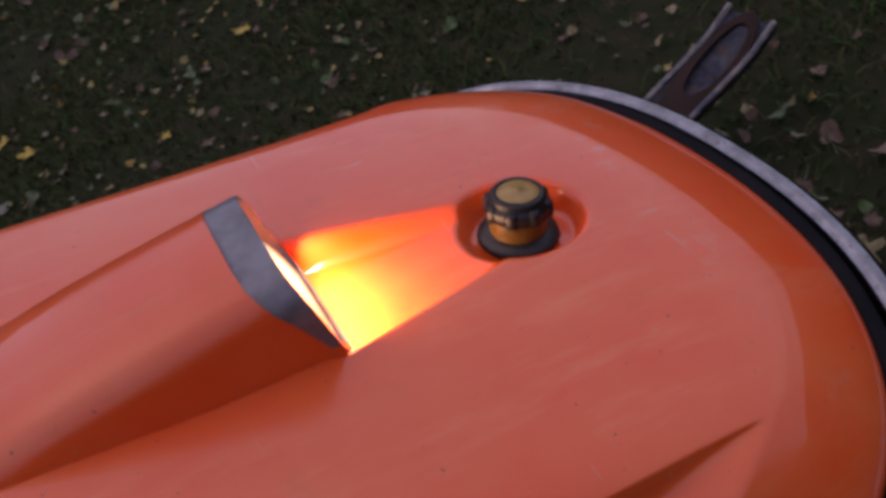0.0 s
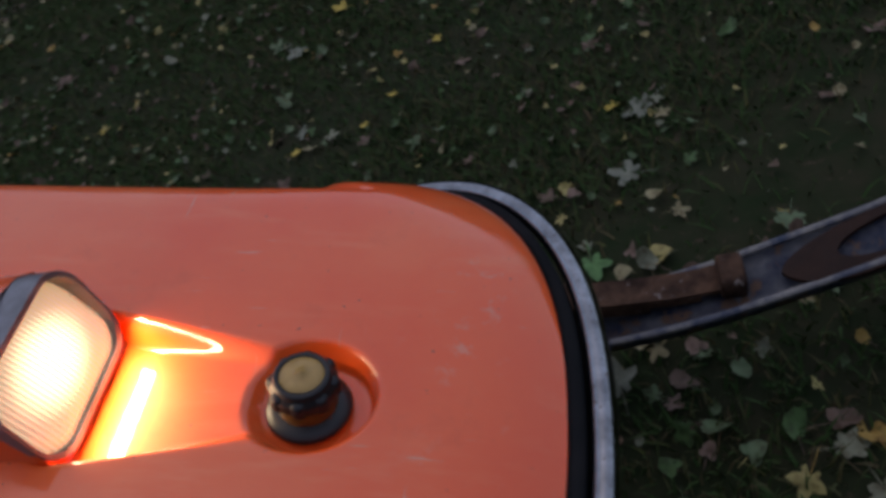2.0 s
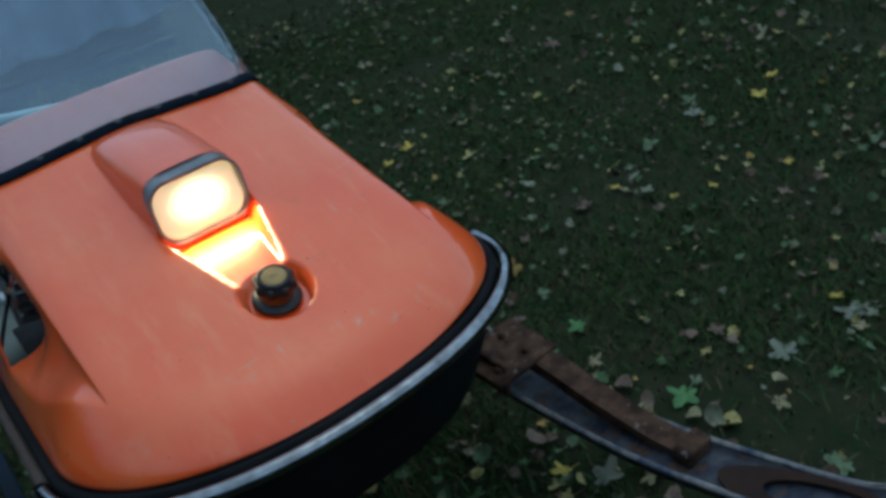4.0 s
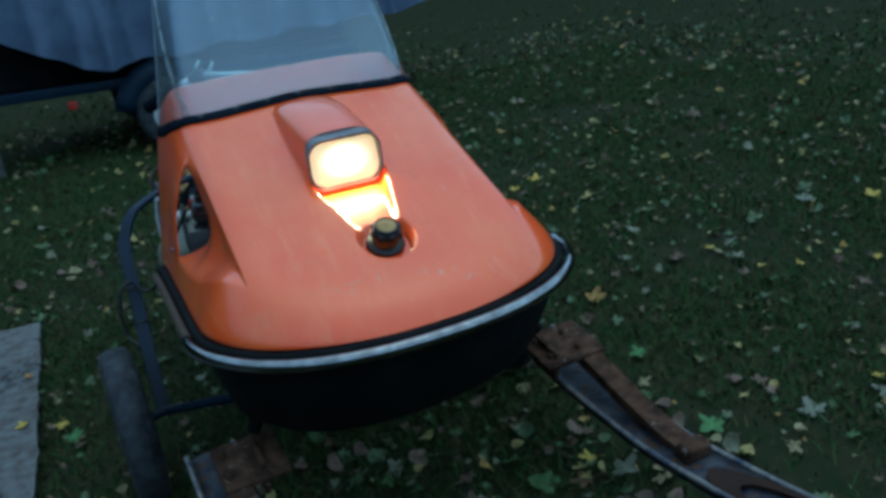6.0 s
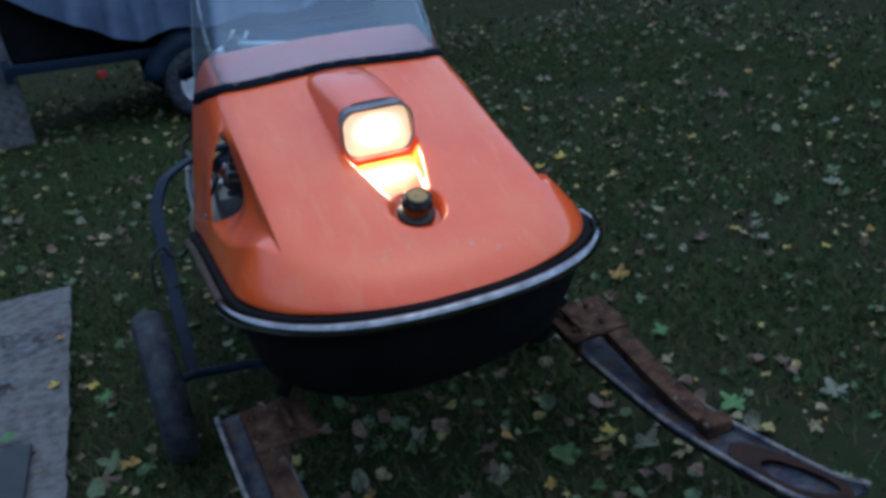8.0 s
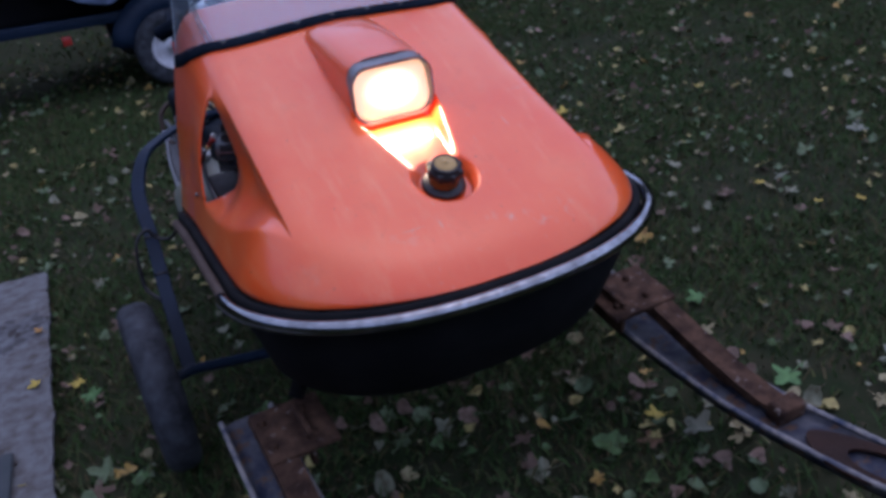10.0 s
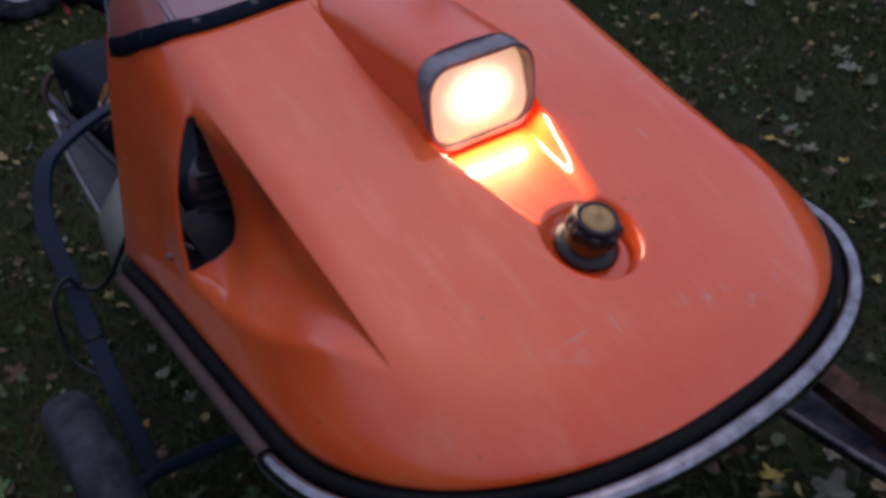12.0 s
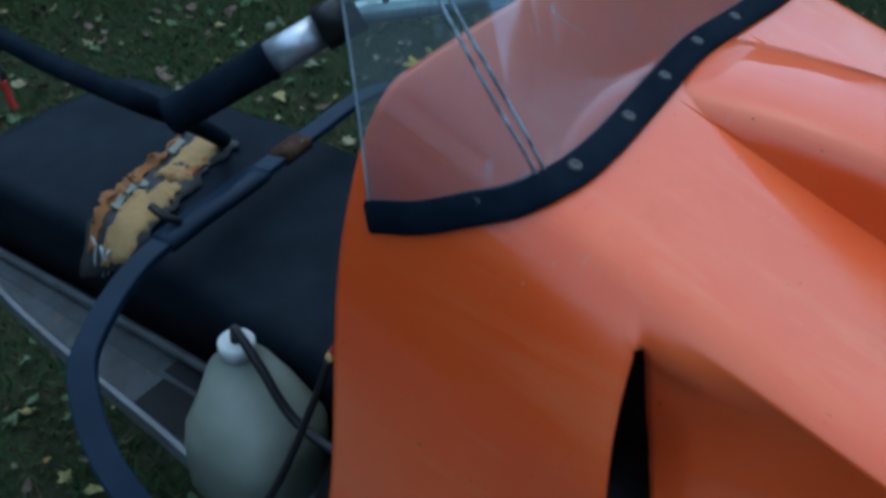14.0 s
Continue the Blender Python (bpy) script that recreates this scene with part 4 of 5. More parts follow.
# ---- weathered board with a slate slab on it ----
def build_board():
    """A weathered sheet of plywood with frayed edges and one corner delaminated."""
    nx, ny, sx, sy = 80, 160, 1.22, 2.44
    verts, faces = [], []
    for lay in (0, 1):
        for j in range(ny + 1):
            for i in range(nx + 1):
                u, v = i / nx - 0.5, j / ny - 0.5
                fray = 0.006 * noise.noise(Vector((u * 30, v * 60, 0.4))) + 0.007 * noise.noise(Vector((u * 9, v * 16, 3.0)))
                x = u * sx + (fray if i in (0, nx) else 0)
                y = v * sy + (fray if j in (0, ny) else 0)
                z = 0.0045 * noise.noise(Vector((x * 3, y * 2, 1.0))) + 0.0012 * noise.noise(Vector((x * 60, y * 9, 5.0)))
                peel = noise.noise(Vector((x * 7, y * 3.5, 8.0))) + 1.1 * step(0.50, 0.60, x) * (1 - step(-0.42, -0.30, y)) - 0.42
                if lay:
                    z += 0.018 - 0.005 * step(0.0, -0.04, peel)
                verts.append((x, y, z))
    row, top = nx + 1, (nx + 1) * (ny + 1)
    for j in range(ny):
        for i in range(nx):
            q = j * row + i
            faces += [(q, q + row, q + row + 1, q + 1), (top + q, top + q + 1, top + q + row + 1, top + q + row)]
    for i in range(nx):
        q = ny * row + i
        faces += [(i, i + 1, top + i + 1, top + i), (q + 1, q, top + q, top + q + 1)]
    for j in range(ny):
        q = j * row
        faces += [(q + row, q, top + q, top + q + row), (q + nx, q + row + nx, top + q + row + nx, top + q + nx)]
    me = mesh_from("board", verts, faces, False)
    me.materials.append(WOOD)
    me.materials.append(WOOD_BARE)
    for p in me.polygons:
        if p.center.z < 0.0150 and p.normal.z > 0.3:
            p.material_index = 1
    ob = part("board", me, WOOD)
    ob.matrix_basis = pose(-1.424, 1.103, 0.020, 0, 0, -3.5)
    return tagged(ob, "weathered grey plywood board lying on the grass", "board")


build_board()
slab = part("slate_slab", box_bm(0.40, 0.60, 0.014, 0.006, seg=3), SLATE)
slab.matrix_basis = pose(-1.130, 0.785, 0.047, 0, 0, -5.0)
tagged(slab, "dark slate slab lying on the plywood board", "slab")


# ---- trailer with a covered load ----
trailer = thing("trailer", 0.8, 5.8, 0, "low dark trailer with white-rimmed wheels, parked sideways", "trailer")


def trailer_part(name, data, mat, label="", parent=None):
    ob = part(name, data, mat, parent or trailer, label)
    if parent is None:
        ob.matrix_parent_inverse = Matrix.Translation((-0.8, -5.8, 0))
    return ob


for ry in (5.30, 6.60):
    rail = box_bm(2.75, 0.06, 0.07, 0.006)
    rail.transform(Matrix.Translation((0.495, ry, 0.498)) @ Matrix.Rotation(radians(2.0), 4, "Y"))
    trailer_part("frame_rail", rail, BLACK_PAINT, "dark steel frame rail")
trailer_part("deck", box_bm(2.7, 1.3, 0.025, 0.004, (0.50, 5.95, 0.520)), BELLY, "dark deck")
trailer_part("stake", box_bm(0.05, 0.05, 0.16, 0.006, (-0.855, 5.30, 0.54)), BLACK_PAINT, "dark stake at the trailer's end")


def build_fender(cx, cy, cz, r):
    """A mudguard bent over the wheel."""
    pts = [(cx + r * math.cos(a), cy, cz + r * math.sin(a)) for a in (radians(10 + 160 * k / 14) for k in range(15))]
    trailer_part("fender", sweep(pts, [(-0.10, -0.004), (0.10, -0.004), (0.10, 0.004), (-0.10, 0.004)], up=(0, 1, 0.001)), BLACK_PAINT, "black bent fender")


for wy in (5.22, 6.68):
    build_fender(0.38, wy, 0.255, 0.30)
    wheel_parts(trailer_part, 0.38, wy, 0.255, 0.255, 0.15, RIM_WHITE, yaw=86)
trailer_part("axle", tube([(0.38, 5.22, 0.255), (0.38, 6.68, 0.255)], 0.028, 10), BLACK_PAINT, "black axle")
trailer_part("spring_arm", tube([(0.38, 5.12, 0.262), (0.52, 5.12, 0.30), (0.75, 5.28, 0.44)], 0.026, 10), BLACK_PAINT, "black bar from the hub to the frame")
trailer_part("reflector", box_bm(0.06, 0.012, 0.06, 0.006, (-0.27, 5.262, 0.425)), RED, "red reflector")


def build_tarp():
    """A sheet draped over a load: it falls to a hem on all four sides, with folds gathered towards the hem."""
    nx, ny = 130, 72
    verts = []
    for j in range(ny + 1):
        v = j / ny
        for i in range(nx + 1):
            u = i / nx
            ends = max(0.0, 1 - abs(2 * u - 1) ** 9) ** 0.5
            round_ = math.sin(math.pi * v) ** 0.55
            x = 0.83 + 1.82 * (2 * u - 1) * (1 - 0.04 * round_)
            hem = lerp_table([(-1.00, 1.12), (-0.66, 0.97), (-0.51, 0.88), (-0.36, 0.77), (-0.16, 0.675), (0.06, 0.64), (0.38, 0.65), (2.7, 0.70)], x)
            y = 5.98 - 0.80 * math.cos(math.pi * v) * (0.35 + 0.65 * ends) - 0.06 * math.sin(6.2 * u + 1)
            low = 1 - round_ * ends
            ridge = lambda q: (1 - abs(math.sin(q))) ** 2
            ripple = 0.065 * ridge(46 * u + 7 * v + 2.4 * noise.noise(Vector((u * 6, v * 3, 0.5)))) * (0.2 + 0.8 * low)
            ripple += 0.08 * ridge(23 * u - 10 * v + 2.8 * noise.noise(Vector((u * 5, v * 2, 3.5)))) + 0.04 * noise.noise(Vector((u * 14, v * 9, 2.0)))
            verts.append((x, y - ripple * math.cos(math.pi * v), hem + (1.80 - hem) * round_ * ends + 0.4 * ripple * math.sin(math.pi * v) + 0.02 * math.sin(41 * u) * low))
    faces = [(j * (nx + 1) + i, j * (nx + 1) + i + 1, (j + 1) * (nx + 1) + i + 1, (j + 1) * (nx + 1) + i) for j in range(ny) for i in range(nx)]
    t = part("tarp", mesh_from("tarp", verts, faces), TARP)
    tagged(t, "grey-blue tarp draped in folds over a load on the trailer", "tarp")


build_tarp()
# black box fills in for the tarp's tucked-under cloth in shade
load = part("load", box_bm(2.75, 1.05, 0.86, 0.06, (0, 0, 0.43), 3), BELLY)
load.location = (0.535, 5.98, 0.533)
tagged(load, "black box under the tarp standing in for its shaded underside", "load")
panel = part("panel", box_bm(1.3, 0.03, 1.7, 0.006, (0, 0, 0.85), 2), WOOD_BARE)
panel.matrix_basis = pose(-1.46, 5.45, 0.0, -4, 0, 0)
tagged(panel, "grey weathered panel standing beyond the trailer's end", "panel")


# ---- small things on the sled ----
def build_handlebar():
    tip, inner, clamp = Vector((-0.284, 1.160, 0.775)), Vector((-0.203, 1.102, 0.825)), Vector((-0.152, 1.060, 0.862))
    centre = Vector((0.0, 0.972, 0.865))
    bar = sled_part("handlebar", tube(smooth_path([tip + (inner - tip) * 0.1, inner, clamp, (-0.09, 1.026, 0.863), centre, (0.08, 0.965, 0.863), (0.16, 1.03, 0.840), (0.24, 1.15, 0.785)], 6), 0.0115, 14), GALV, "bright metal handlebar")
    d = (inner - tip).normalized()
    grip = []
    for k in range(25):
        p = tip + (inner - tip) * (k / 24)
        grip.append(p)
    me = sweep(grip, circle(0.0175, 16))
    m = 16
    for i, p in enumerate(grip):
        f = 1.12 if i in (0, 1, 23, 24) else (1.0 + 0.035 * (i % 2))
        if i == 0:
            f = 0.9
        for k in range(m):
            v = me.vertices[i * m + k]
            v.co = p + (v.co - p) * f
    sled_part("grip", me, BLACK_RUBBER, "ribbed black rubber grip", bar)
    sled_part("sleeve", tube([inner, inner + (clamp - inner) * 0.72], 0.0165, 16), POLISHED, "polished metal sleeve", bar)
    lever_clamp = sled_part("clamp", tube([clamp - d * 0.022, clamp + d * 0.018], 0.021, 14), CAP_BLACK, "black lever clamp", bar)
    for off in (Vector((0.0, 0, 0.016)), Vector((0.03, -0.02, 0.012))):
        sled_part("bolt", tube([clamp + off - Vector((0.012, 0.018, -0.012)), clamp + off + Vector((0.008, 0.014, 0.022))], 0.0038, 8), GALV, "shiny clamp bolt", bar)
    sled_part("lever", sweep(smooth_path([clamp + Vector((0.0, 0.01, -0.022)), inner + Vector((0.01, 0.03, -0.035)), inner + Vector((-0.03, 0.05, -0.03))], 5), [(-0.006, -0.003), (0.006, -0.003), (0.006, 0.003), (-0.006, 0.003)]), CAP_BLACK, "black brake lever", bar)
    sled_part("steering_post", tube([centre, (0.0, 0.86, 0.60)], 0.014, 10), BLACK_PAINT, "black steering post", bar)


build_handlebar()


def build_foam():
    """The torn place in the seat: flat ragged foam, a strip of orange backing cloth, grey scraps and hanging threads."""
    rng = random.Random(8)
    a, b = Vector((-0.212, 1.440, 0)), Vector((0.072, 1.515, 0))
    along = (b - a).normalized()
    side = Vector((-along.y, along.x, 0))

    def seat_z(p):
        return 0.4245 - 0.10 * max(0.0, p.y - 1.45) - (max(0.0, abs(p.x) - 0.160) ** 2) * 18

    def ragged(name, u0, u1, v0, v1, lift, mat, seed, rough=0.009, parent=seat, curl=0.0, label=""):
        """A flat scrap with torn edges that lies on the seat between two lengths and two widths of the tear."""
        nu, nv = 26, 8
        verts, faces = [], []
        for j in range(nv + 1):
            for i in range(nu + 1):
                u, v = u0 + (u1 - u0) * i / nu, v0 + (v1 - v0) * j / nv
                p = a + along * u + side * v
                e = rough * noise.noise(Vector((u * 55, seed, v * 8))) + 0.5 * rough * noise.noise(Vector((u * 160, seed + 4, v * 20)))
                if j in (0, nv):
                    p = p + side * e
                if i in (0, nu):
                    p = p + along * rough * noise.noise(Vector((v * 70, seed + 9, 0)))
                rim = 1.0 if 0 < i < nu and 0 < j < nv else 0.0
                z = seat_z(p) + lift * (0.35 + 0.65 * rim) + 0.005 * noise.noise(Vector((u * 28, v * 32, seed))) * rim + 0.0035 * noise.noise(Vector((u * 90, v * 100, seed)))
                z += curl * (j / nv) ** 2 * (0.5 + noise.noise(Vector((u * 30, seed, 1))))
                verts.append((p.x, p.y, z))
        for j in range(nv):
            for i in range(nu):
                q = j * (nu + 1) + i
                faces.append((q, q + 1, q + nu + 2, q + nu + 1))
        o = sled_part(name, mesh_from(name, verts, faces), mat, label, parent)
        mod = o.modifiers.new("thickness", "SOLIDIFY")
        mod.thickness = 0.003
        return o

    # near-black sheet under the scraps paints the shade inside the tear
    ragged("tear", -0.004, 0.292, -0.046, 0.050, 0.0025, INNER, 1.0, 0.014, label="dark sheet standing in for shade inside the tear")
    ragged("foam", 0.000, 0.114, -0.040, 0.016, 0.007, FOAM, 2.0, label="torn yellow seat foam")
    ragged("foam", 0.110, 0.160, -0.036, 0.004, 0.006, FOAM, 3.0)
    ragged("foam", 0.155, 0.285, -0.034, 0.026, 0.008, FOAM, 4.0)
    ragged("foam", 0.060, 0.118, 0.006, 0.022, 0.006, FOAM, 5.0, 0.006)
    ragged("backing_cloth", 0.012, 0.118, 0.030, 0.046, 0.005, CLOTH, 6.0, 0.012, curl=0.014, label="orange-brown backing cloth along the tear")
    ragged("backing_cloth", 0.128, 0.262, 0.036, 0.050, 0.006, CLOTH, 7.0, 0.012, curl=0.016)
    ragged("backing_cloth", 0.070, 0.150, 0.040, 0.062, 0.004, CLOTH, 12.0, 0.014, curl=0.006)
    for k, (u, v, l) in enumerate(((0.060, 0.024, 0.026), (0.096, 0.027, 0.020), (0.120, 0.020, 0.016), (0.215, 0.034, 0.040))):
        ragged("torn_scrap", u, u + l, v - 0.006, v + 0.007, 0.010, JUG, 8.0 + k, 0.006, curl=0.006, label="grey-white scrap of wadding")
    # pale threads that hang over the seat's edge
    for k in range(5):
        p = Vector((-0.204 - 0.003 * (k % 2), 1.440 + 0.009 * k, 0.402))
        vs, fs = [], []
        for i in range(6):
            t = i / 5
            c = p + Vector((-0.006 * t - 0.003 * math.sin(5 * t + k), 0.004 * math.sin(4 * t + 2 * k), -(0.036 + 0.012 * (k % 3)) * t))
            w = 0.0035 * (1 - 0.7 * t)
            vs += [c + Vector((0, -w, 0)), c + Vector((-0.002, 0, 0)), c + Vector((0, w, 0))]
        for i in range(5):
            fs += [(i * 3, i * 3 + 1, i * 3 + 4, i * 3 + 3), (i * 3 + 1, i * 3 + 2, i * 3 + 5, i * 3 + 4)]
        o = sled_part("thread", mesh_from("thread", vs, fs), JUG_CAP, "pale frayed thread of backing cloth", seat)
        o.modifiers.new("thickness", "SOLIDIFY").thickness = 0.0012


build_foam()


def build_boards_detail():
    for x0, y0, w, l in ((-0.272, 1.236, 0.060, 0.165), (-0.215, 1.285, 0.036, 0.09)):
        z = 0.2505 - 0.065 * (y0 - 1.2)
        o = sled_part("grip_pad", box_bm(w, l, 0.003, 0.0008), PAD, "black grip pad on the running board")
        o.matrix_parent_inverse = sled_inv
        o.matrix_basis = pose(x0, y0, z + 0.0055, -3.8, 0, 0)
    # rusty tongue and leaves at the rear of the board
    sled_part("rail", tube([(-0.205, 0.95, 0.292), (-0.207, 1.3, 0.272), (-0.208, 1.7, 0.228), (-0.208, 1.98, 0.188)], 0.008, 8), ALUMINIUM, "aluminium rail along the tunnel")
    emblem = lathe([(0, 0.004), (0.020, 0.004), (0.0225, 0.002), (0.0235, 0.0)], 24)
    emblem.transform(Matrix.Translation((-0.198, 1.79, 0.262)) @ Euler((0.1, -math.pi / 2, 0)).to_matrix().to_4x4() @ Matrix.Diagonal((1.0, 0.62, 1, 1)))
    sled_part("emblem", emblem, BEZEL, "pale oval emblem on the seat's side", seat)
    hoop = sled_part("rear_bumper", tube(smooth_path([(-0.150, 1.86, 0.300), (-0.198, 1.872, 0.296), (-0.232, 1.862, 0.268), (-0.240, 1.835, 0.222), (-0.238, 1.79, 0.200), (-0.228, 1.75, 0.206)], 6), 0.0085, 10), RUSTY_CHROME, "brown rusted rear bumper tube")
    sled_part("bare_stretch", tube([(-0.2405, 1.832, 0.219), (-0.2398, 1.81, 0.208), (-0.238, 1.79, 0.200)], 0.0095, 10), POLISHED, "bright stretch of the tube", hoop)


build_boards_detail()


def build_vent_inside():
    """Dark louvres and part of the fan behind the side openings of the hood, boxed in by added dark panels."""
    for s in (-1, 1):
        # added near-black panels stand in for the engine bay's shade
        bay = sled_part("vent_shade_panel", box_bm(0.012, 0.17, 0.24, 0.002, (s * 0.195, 0.720, 0.670)), INNER, "added dark panel standing in for the shaded engine bay", hood)
        sled_part("vent_shade_wall", box_bm(0.075, 0.012, 0.22, 0.002, (s * 0.235, 0.765, 0.655)), INNER, "", hood)
        sled_part("vent_shade_floor", box_bm(0.135, 0.17, 0.010, 0.002, (s * 0.262, 0.690, 0.572)), INNER, "", hood)
        for k in range(9):
            z = 0.615 + 0.022 * k
            x = s * (0.283 - 0.22 * (z - 0.60))
            sled_part("louvre", box_bm(0.062, 0.016, 0.0045, 0.0010), LOUVRE, "", hood).matrix_basis = pose(x, 0.712, z, 35, -12 * s, 0)
        fan = sled_part("fan_housing", lathe([(0.0, 0.02), (0.020, 0.02), (0.034, 0.008), (0.046, 0.0)], 20), BRIGHT, "bright fan housing seen through the vent", hood)
        fan.matrix_basis = pose(s * 0.265, 0.742, 0.645, 80, 0, -18 * s)


build_vent_inside()


def build_hood_marks():
    # a clip on the side of the hood and the pull knob's dark stem
    for y, z in ((0.665, 0.600),):
        o = sled_part("hood_clip", box_bm(0.006, 0.010, 0.007, 0.002), BEZEL, "small worn metal clip on the hood's side", hood)
        o.matrix_basis = pose(-0.374, y, z, 0, 20, 0)


build_hood_marks()

# ---- jug with hose, bulb line and loose wires ----
jug = thing("jug", -0.275, 1.095, 0.248, "milky plastic jug with a white cap, standing on the running board", "jug")


jug.matrix_basis = TIP @ Matrix.Translation((-0.275, 1.095, 0.248))


def build_jug():
    sec_n, rows = 28, []
    prof = [(0.056, 0.0), (0.070, 0.004), (0.075, 0.015), (0.075, 0.095), (0.072, 0.118), (0.060, 0.148), (0.040, 0.172), (0.022, 0.186), (0.019, 0.192), (0.019, 0.200)]
    verts, faces = [], []
    for r, z in prof:
        for k in range(sec_n):
            a = 2 * math.pi * k / sec_n
            p = 4.0 if z < 0.13 else 2.2
            c, s = math.cos(a), math.sin(a)
            rr = r / (abs(c) ** p + abs(s) ** p) ** (1 / p)
            lean = step(0.12, 0.19, z)
            verts.append((rr * c + 0.022 * lean, rr * s + 0.045 * lean, z))
    for j in range(len(prof) - 1):
        for k in range(sec_n):
            a, b = j * sec_n + k, j * sec_n + (k + 1) % sec_n
            faces.append((a, b, b + sec_n, a + sec_n))
    faces.append(tuple(range(sec_n))[::-1])
    part("body", mesh_from("jug_body", verts, faces), JUG, jug)
    cap = part("cap", lathe([(0.020, 0.0), (0.0225, 0.001), (0.0225, 0.017), (0.020, 0.019), (0, 0.019)], 22), JUG_CAP, jug, "white screw cap")
    cap.location = (0.022, 0.045, 0.192)
    part("spout", lathe([(0.007, 0), (0.007, 0.012), (0.0, 0.012)], 12), CAP_BLACK, jug, "black hose fitting").location = (0.022, 0.045, 0.210)


build_jug()
hose = part("fuel_hose", tube(smooth_path([(-0.253, 1.14, 0.472), (-0.255, 1.135, 0.480), (-0.262, 1.095, 0.455), (-0.268, 1.04, 0.405), (-0.262, 0.97, 0.385), (-0.24, 0.90, 0.39)], 8), 0.0062, 10), CAP_BLACK)
hose.matrix_basis = TIP
tagged(hose, "black rubber fuel hose from the jug into the engine bay", "hose")
cable = thing("primer_cable", -0.257, 0.989, 0.548, "dark cable with a red and brass fitting", "cable")

cable.matrix_basis = TIP @ Matrix.Translation((-0.257, 0.989, 0.548))


def cable_part(name, data, mat, label=""):
    ob = part(name, data, mat, cable, label)
    ob.matrix_parent_inverse = Matrix.Translation((0.257, -0.989, -0.548))
    return ob


cable_part("line", tube(smooth_path([(-0.262, 0.985, 0.545), (-0.30, 0.985, 0.485), (-0.345, 0.995, 0.40), (-0.390, 1.02, 0.315), (-0.425, 1.04, 0.31), (-0.445, 1.05, 0.335), (-0.48, 1.03, 0.31), (-0.49, 0.98, 0.22), (-0.46, 0.92, 0.20)], 8), 0.0046, 8), CAP_BLACK, "grey-black cable")
cable_part("fitting", lathe([(0.0055, 0.0), (0.0055, 0.014), (0.0075, 0.015), (0.0075, 0.022), (0, 0.022)], 12), RED, "red fitting").matrix_basis = pose(-0.258, 0.985, 0.549, 20, 35, 0)
cable_part("ferrule", lathe([(0.007, 0.0), (0.007, 0.006), (0.0, 0.006)], 12), BRASS, "brass ferrule").matrix_basis = pose(-0.262, 0.985, 0.542, 20, 35, 0)
cable_part("knob", lathe([(0.0, 0.0), (0.006, 0.001), (0.0075, 0.006), (0.005, 0.010), (0, 0.011)], 12), JUG_CAP, "white knob").matrix_basis = pose(-0.246, 0.987, 0.565, 20, 35, 0)

POLE = [(0.056, 1.480, 0.436), (-0.07, 1.392, 0.566), (-0.200, 1.310, 0.692), (-0.206, 1.40, 0.690), (-0.190, 1.52, 0.668), (-0.160, 1.70, 0.640)]
# black pole lying across the seat and the handlebar
pole = part("pole", tube(smooth_path(POLE, 6), 0.0135, 12), BLACK_RUBBER)
pole.matrix_basis = TIP
tagged(pole, "black tube propped across the seat", "pole")

# a short cord with a red hook hangs from the pole
cord = thing("cord", -0.175, 1.66, 0.65, "short black cord with a red hook hanging from the black tube", "cord")
cord.matrix_basis = TIP @ Matrix.Translation((-0.166, 1.663, 0.640))
part("line", tube(smooth_path([(0, 0, 0), (0.002, -0.012, -0.016), (-0.004, 0.006, -0.034), (-0.004, -0.010, -0.052), (-0.008, -0.010, -0.066)], 6), 0.0034, 8), CAP_BLACK, cord, "wavy black cord")
part("hook", tube(smooth_path([(-0.008, -0.010, -0.064), (-0.008, -0.015, -0.080), (-0.009, -0.021, -0.094), (-0.009, -0.025, -0.103)], 6), 0.0052, 8), RED, cord, "red plastic-coated hook")

# ---- tape and cable ties on the dolly's handle ----
def loop_point(i):
    pts = smooth_path(LOOP, 8)
    return pts[i], (pts[i + 1] - pts[i - 1]).normalized()


for i0, i1, mat, lab in ((52, 66, BLACK_PAINT, "thicker sleeve on the handle"), (68, 71, RUST, "rusty worn stretch of the handle")):
    pts = smooth_path(LOOP, 8)[i0:i1 + 1]
    dolly_part("tape", sweep(pts, [(-0.0185, -0.0080), (0.0185, -0.0080), (0.0185, 0.0080), (-0.0185, 0.0080)]), mat, lab)
for i in (16, 11):
    p, d = loop_point(i)
    dolly_part("cable_tie", sweep([p - d * 0.003, p + d * 0.003], [(-0.0182, -0.0078), (0.0182, -0.0078), (0.0182, 0.0078), (-0.0182, 0.0078)]), CAP_BLACK, "black cable tie")
p, d = loop_point(55)
dolly_part("zip_tail", tube([p + Vector((0, 0, 0.01)), p + Vector((-0.012, 0.02, 0.022)), p + Vector((-0.015, 0.035, 0.035))], 0.006, 8), CAP_BLACK, "black knot on the handle")

